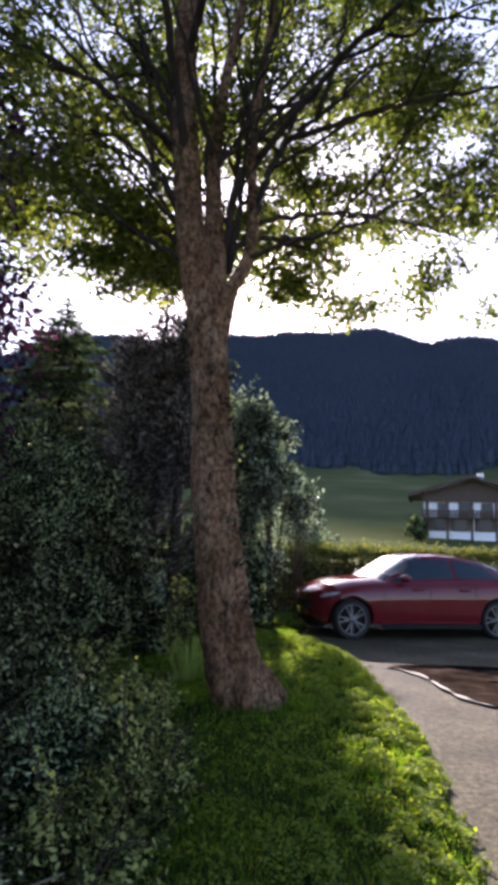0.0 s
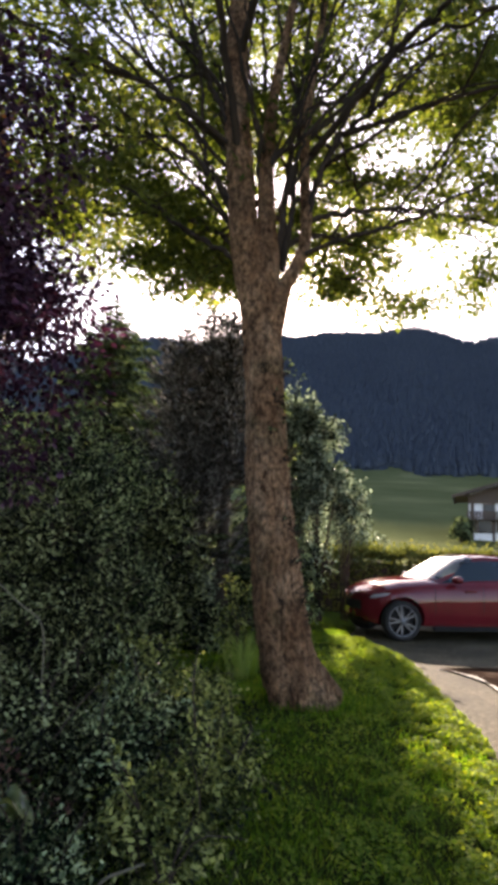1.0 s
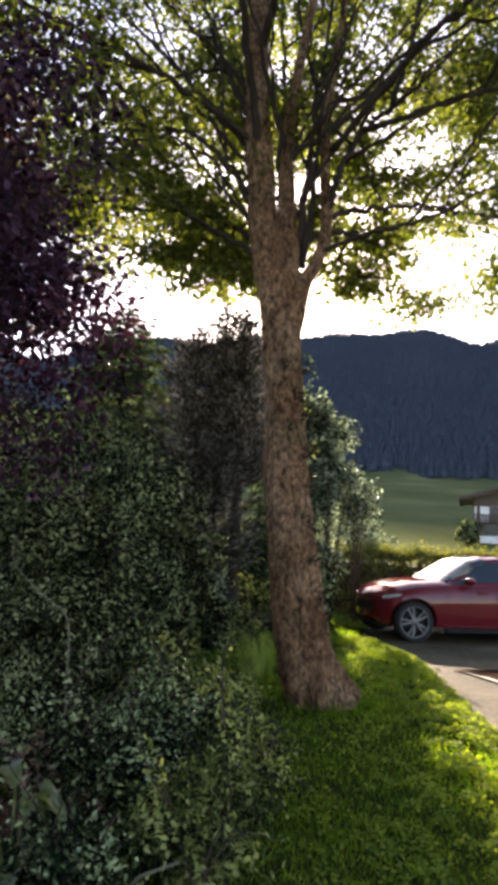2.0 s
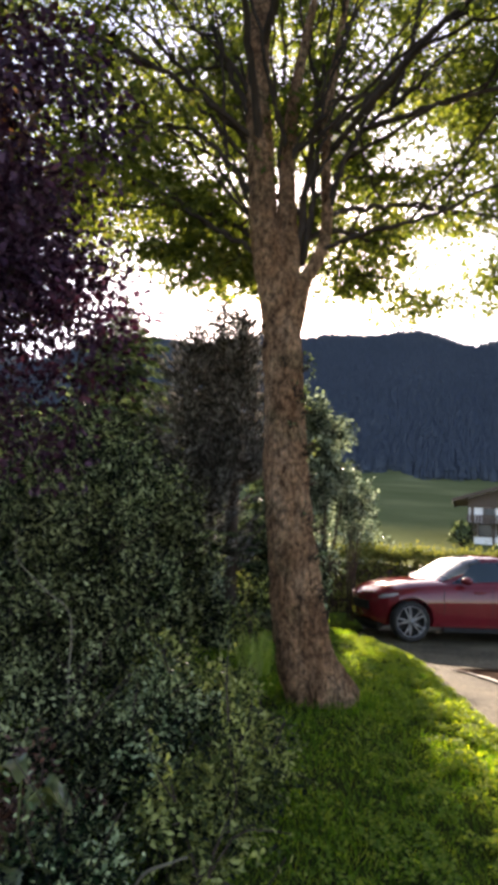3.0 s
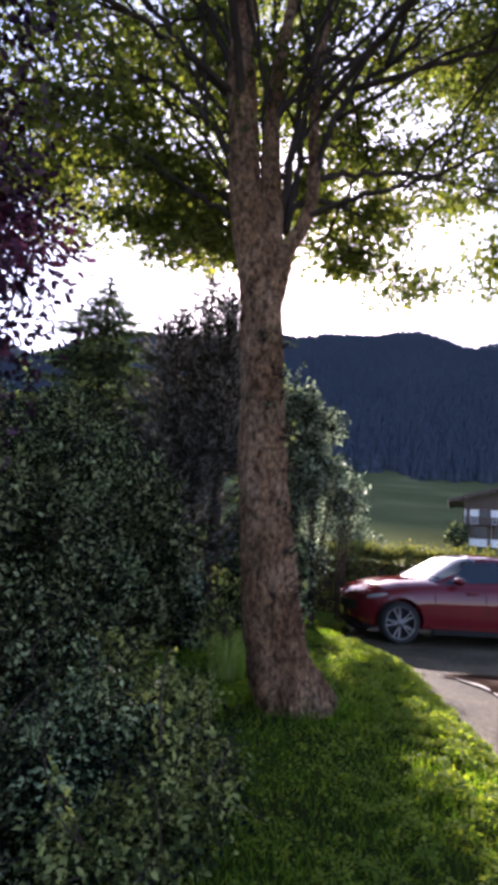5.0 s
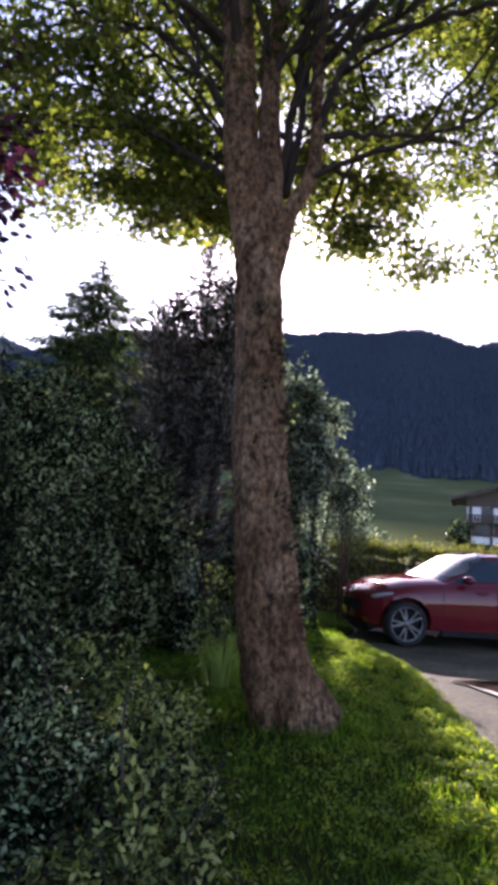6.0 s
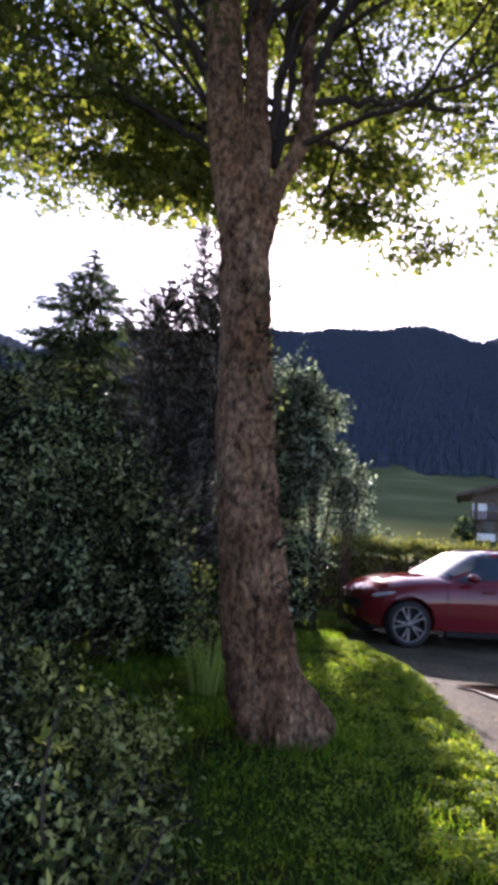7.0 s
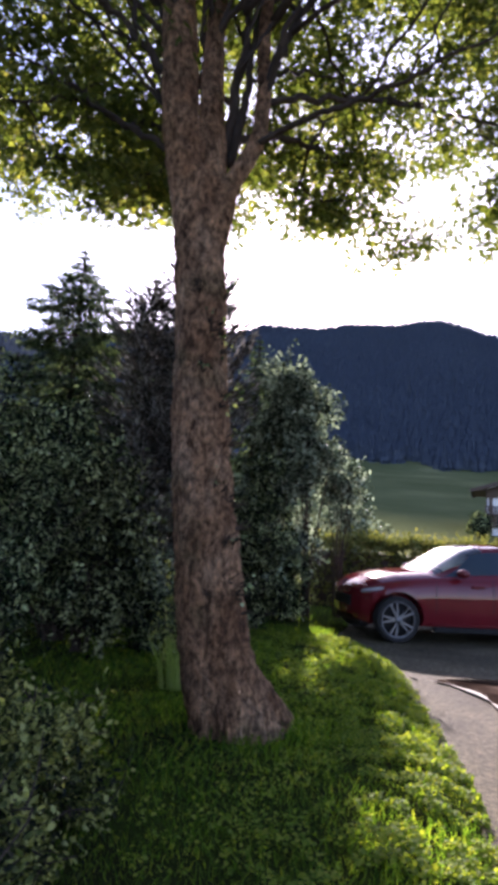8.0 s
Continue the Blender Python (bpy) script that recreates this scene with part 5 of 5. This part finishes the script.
# ---- brown puddle bed with a pale rim on the drive ----
def build_puddle():
    edge = spline([(1.58, 8.88), (1.80, 8.62), (1.95, 8.25), (2.0, 7.75), (2.1, 7.2), (2.4, 6.85), (3.0, 6.7), (3.8, 7.0), (4.4, 7.7), (4.2, 8.5), (3.4, 9.0), (2.7, 9.12), (2.2, 9.1), (1.85, 9.03), (1.58, 8.88)], 90)
    edge += np.array([(0.02 * noise.noise((p[0] * 6, p[1] * 6, 0)), 0.02 * noise.noise((p[0] * 6, p[1] * 6, 4)), ) for p in edge])
    ctr = edge.mean(0)
    vs, n = [], len(edge) - 1
    for k in np.linspace(1, 0.05, 8):
        for p in edge[:-1]:
            q = ctr + (p - ctr) * k
            vs.append((*q, 0.022 + 0.004 * noise.noise((q[0] * 4, q[1] * 4, 0))))
    i = np.arange(7)[:, None] * n
    j = np.arange(n)[None]
    f = np.stack([i + j, i + (j + 1) % n, i + n + (j + 1) % n, i + n + j], -1).reshape(-1, 4)
    bed = tagged(part("puddle", mesh_of("puddle", vs, f, smooth=True), MUD), "damp brown puddle bed on the driveway", "puddle")
    near = np.array([(x, y, 0.016) for x, y in edge[:46]])
    rad = 0.026 * np.sin(np.linspace(0.25, math.pi - 0.1, 46)) * np.array([max(0.08, 1 + 2.2 * noise.noise((p[0] * 4.5, p[1] * 4.5, 9))) for p in near])
    v, f = tube_arrays(near, rad, 8)
    v[:, 2] = 0.02 + (v[:, 2] - 0.016) * 0.2
    # dark strip laid along the far edge in place of its shadow
    far = np.array([(x, y, 0.03) for x, y in edge[58:86]]) - np.array((0, 0.1, 0))
    wide = 0.11 * np.sin(np.linspace(0.1, math.pi - 0.1, len(far))) * np.array([max(0.3, 1 + 1.3 * noise.noise((p[0] * 3, p[1] * 3, 2))) for p in far])
    fv, ff = tube_arrays(far, wide, 8)
    fv[:, 2] = 0.028 + (fv[:, 2] - 0.03) * 0.03
    part("margin_shade", mesh_of("margin_shade", fv, ff, smooth=True), EDGE_SHADE, bed, "black strip painted in as shade along the far margin")
    part("silt_rim", mesh_of("silt_rim", v, f, smooth=True), SILT, bed, "pale dried silt rim")


build_puddle()


# ---- plants in the lawn ----
def build_grass():
    rng = np.random.default_rng(71)
    bands = [(2.0, 4.2, 3600, -2.2), (4.2, 7.0, 2400, -2.2), (7.0, 12.0, 1300, -2.2), (-4.0, 2.0, 500, -5.0), (2.0, 12.0, 300, -5.0), (12.0, 15.5, 400, -5.0)]
    P = []
    for y0, y1, dens, x0 in bands:
        n = int((y1 - y0) * (1.4 - x0) * dens)
        x, y = rng.uniform(x0, 1.4, n), rng.uniform(y0, y1, n)
        e = lawn_edge(y)
        P.append(np.stack([x, y], -1)[(x < e + rng.normal(0, 0.05, n)) & ((x + 0.03) ** 2 + (y - 6.2) ** 2 > 0.28 ** 2) & (rng.random(n) > 0.5 * np.exp(-((x + 0.3) / 0.45) ** 2 - ((y - 5.75) / 0.5) ** 2))])
    P = np.vstack(P)
    n = len(P)
    z = ground_height(P[:, 0], P[:, 1]) - 0.005
    lawn = np.array([noise.noise((x * 1.7, y * 1.7, 2.0)) for x, y in P])
    h = rng.uniform(0.028, 0.066, n) * (1.0 + 0.5 * lawn)
    tall = np.exp(-(((P[:, 0] + 1.1) / 0.4) ** 2 + ((P[:, 1] - 9.6) / 0.9) ** 2))
    h *= 1 + 2.6 * tall + 1.3 * np.exp(-(((P[:, 0] + 0.03) ** 2 + (P[:, 1] - 6.2) ** 2) / 0.2))
    axis = rng.normal(size=(n, 3)) * 0.45 + np.array((0, 0, 1.0))
    me = leaves("grass", np.column_stack([P, z]), axis, unit(rng, n) * np.array((1, 1, 0.2)), h, BLADE, 0.085, 0.0, 0.35)
    tagged(part("grass", me, GRASS), "short green lawn grass, sunlit along the drive", "grass", kind="stuff")
    m = 62000
    x = 1.3 - np.abs(rng.normal(0, 0.6, m)) * rng.choice((0.6, 1, 1.5), m)
    y = rng.uniform(2.0, 11.2, m)
    e = lawn_edge(y)
    x += e - 1.3
    clump = np.array([noise.noise((a * 6.5, b * 6.5, 7.0)) + 0.6 * noise.noise((a * 2.2, b * 2.2, 3.0)) for a, b in zip(x, y)])
    k = clump > 0.0
    x, y = x[k], y[k]
    m = len(x)
    at = np.column_stack([x, y, ground_height(x, y) + rng.uniform(0.02, 0.06, m) + 0.05 * np.clip(clump[k], 0, 0.7)])
    ax = rng.normal(size=(m, 3)) * np.array((1, 1, 0.4))
    me = leaves("clover", at, ax, unit(rng, m) * 0.55 + np.array((0, 0, 1.0)), rng.uniform(0.013, 0.028, m), OVAL, 0.95, 0.2, 0.1)
    tagged(part("clover", me, CLOVER), "clover and small leafy weeds at the lawn edge", "clover", kind="stuff")


build_grass()


def build_tuft():
    rng = np.random.default_rng(91)
    base = thing("tall_grass_tuft", pose(-0.68, 7.4, float(ground_height(-0.68, 7.4))), "tall pale green grass tuft beside the tree trunk, sunlight in its colour", "grass tuft")
    for k in range(150):
        a, r, h = rng.uniform(0, 6.28), rng.random() ** 0.6 * 0.16, rng.uniform(0.28, 0.62)
        s = np.array((math.cos(a) * r, math.sin(a) * r, -0.02))
        out = np.array((math.cos(a), math.sin(a), 0)) * rng.uniform(0.05, 0.22)
        w, vs = rng.uniform(0.006, 0.011), []
        across = np.array((-math.sin(a + 0.6), math.cos(a + 0.6), 0))
        for q in np.linspace(0, 1, 5):
            mid = s + out * q ** 2 + np.array((0, 0, h * (q - 0.18 * q ** 3)))
            vs += [mid - across * w * (1.02 - q), mid + across * w * (1.02 - q)]
        i = np.arange(4) * 2
        part("blade", mesh_of("blade", vs, np.stack([i, i + 1, i + 3, i + 2], -1)), SUNLIT_TUFT, base)


build_tuft()


def build_stalk():
    c = spline([(-0.77, 2.76, 0.02), (-0.715, 2.71, 0.19), (-0.67, 2.68, 0.262), (-0.605, 2.66, 0.30), (-0.53, 2.65, 0.335)], 16) - np.array((-0.77, 2.76, 0.05))
    v, f = tube_arrays(c, np.linspace(0.008, 0.004, 16), 8)
    stalk = part("dry_stalk", mesh_of("dry_stalk", v, f, smooth=True), DRY_STEM)
    stalk.matrix_world = pose(-0.77, 2.76, 0.05)
    tagged(stalk, "pale dry stalk bent over among the shrubs", "stalk")


build_stalk()


def build_bare_twig():
    foot = np.array((-1.30, 3.75, 0.05))
    c = spline([(-1.30, 3.75, 0.03), (-1.33, 3.68, 0.6), (-1.33, 3.62, 0.95), (-1.45, 3.58, 1.07), (-1.6, 3.55, 1.22), (-1.62, 3.55, 1.37)], 24) - foot
    v, f = tube_arrays(c, np.linspace(0.005, 0.0025, 24), 8)
    twig = part("bare_twig", mesh_of("bare_twig", v, f, smooth=True), DRY_STEM)
    twig.matrix_world = pose(*foot)
    tagged(twig, "thin pale bare twig arching over the dark shrub", "twig")


build_bare_twig()


def build_broad_plant():
    plant = thing("broad_leaved_plant", pose(-1.1, 2.66, 0.05), "low plant with large curled grey-green leaves", "plant")
    for a, reach, high, ln, w in ((0.1, 0.02, 0.40, 0.15, 0.062), (2.7, 0.02, 0.46, 0.16, 0.06), (-0.5, 0.03, 0.27, 0.14, 0.058), (-2.3, 0.05, 0.30, 0.15, 0.055), (1.4, 0.05, 0.36, 0.13, 0.05), (-1.4, 0.05, 0.2, 0.12, 0.055)):
        s = np.array((math.cos(a) * reach, math.sin(a) * reach, high))
        c, r, q = branch_tube([(0, 0, -0.03), s * np.array((0.5, 0.5, 0.6)), s], 0.006, 0.004, 8, 6)
        v, f = tube_arrays(c, r, q)
        part("stalk", mesh_of("stalk", v, f, smooth=True), BROAD, plant)
        vs = []
        for i in range(13):
            t = i / 12
            mid = s + np.array((math.cos(a) * ln * t, math.sin(a) * ln * t, 0.05 * math.sin(t * 3.0) - 0.06 * t * t))
            ww = w * math.sin(math.pi * (0.08 + 0.9 * t)) ** 0.6
            for j in range(9):
                u = (j - 4) / 4
                ruffle = 0.012 * math.sin(11 * t + 4 * u + a) * abs(u)
                vs.append(mid + np.array((-math.sin(a), math.cos(a), 0)) * ww * u + np.array((0, 0, 0.45 * ww * u * u + ruffle)))
        i = (np.arange(12)[:, None] * 9 + np.arange(8)[None]).ravel()
        part("leaf", mesh_of("leaf", vs, np.stack([i, i + 1, i + 10, i + 9], -1), smooth=True), BROAD, plant)


build_broad_plant()
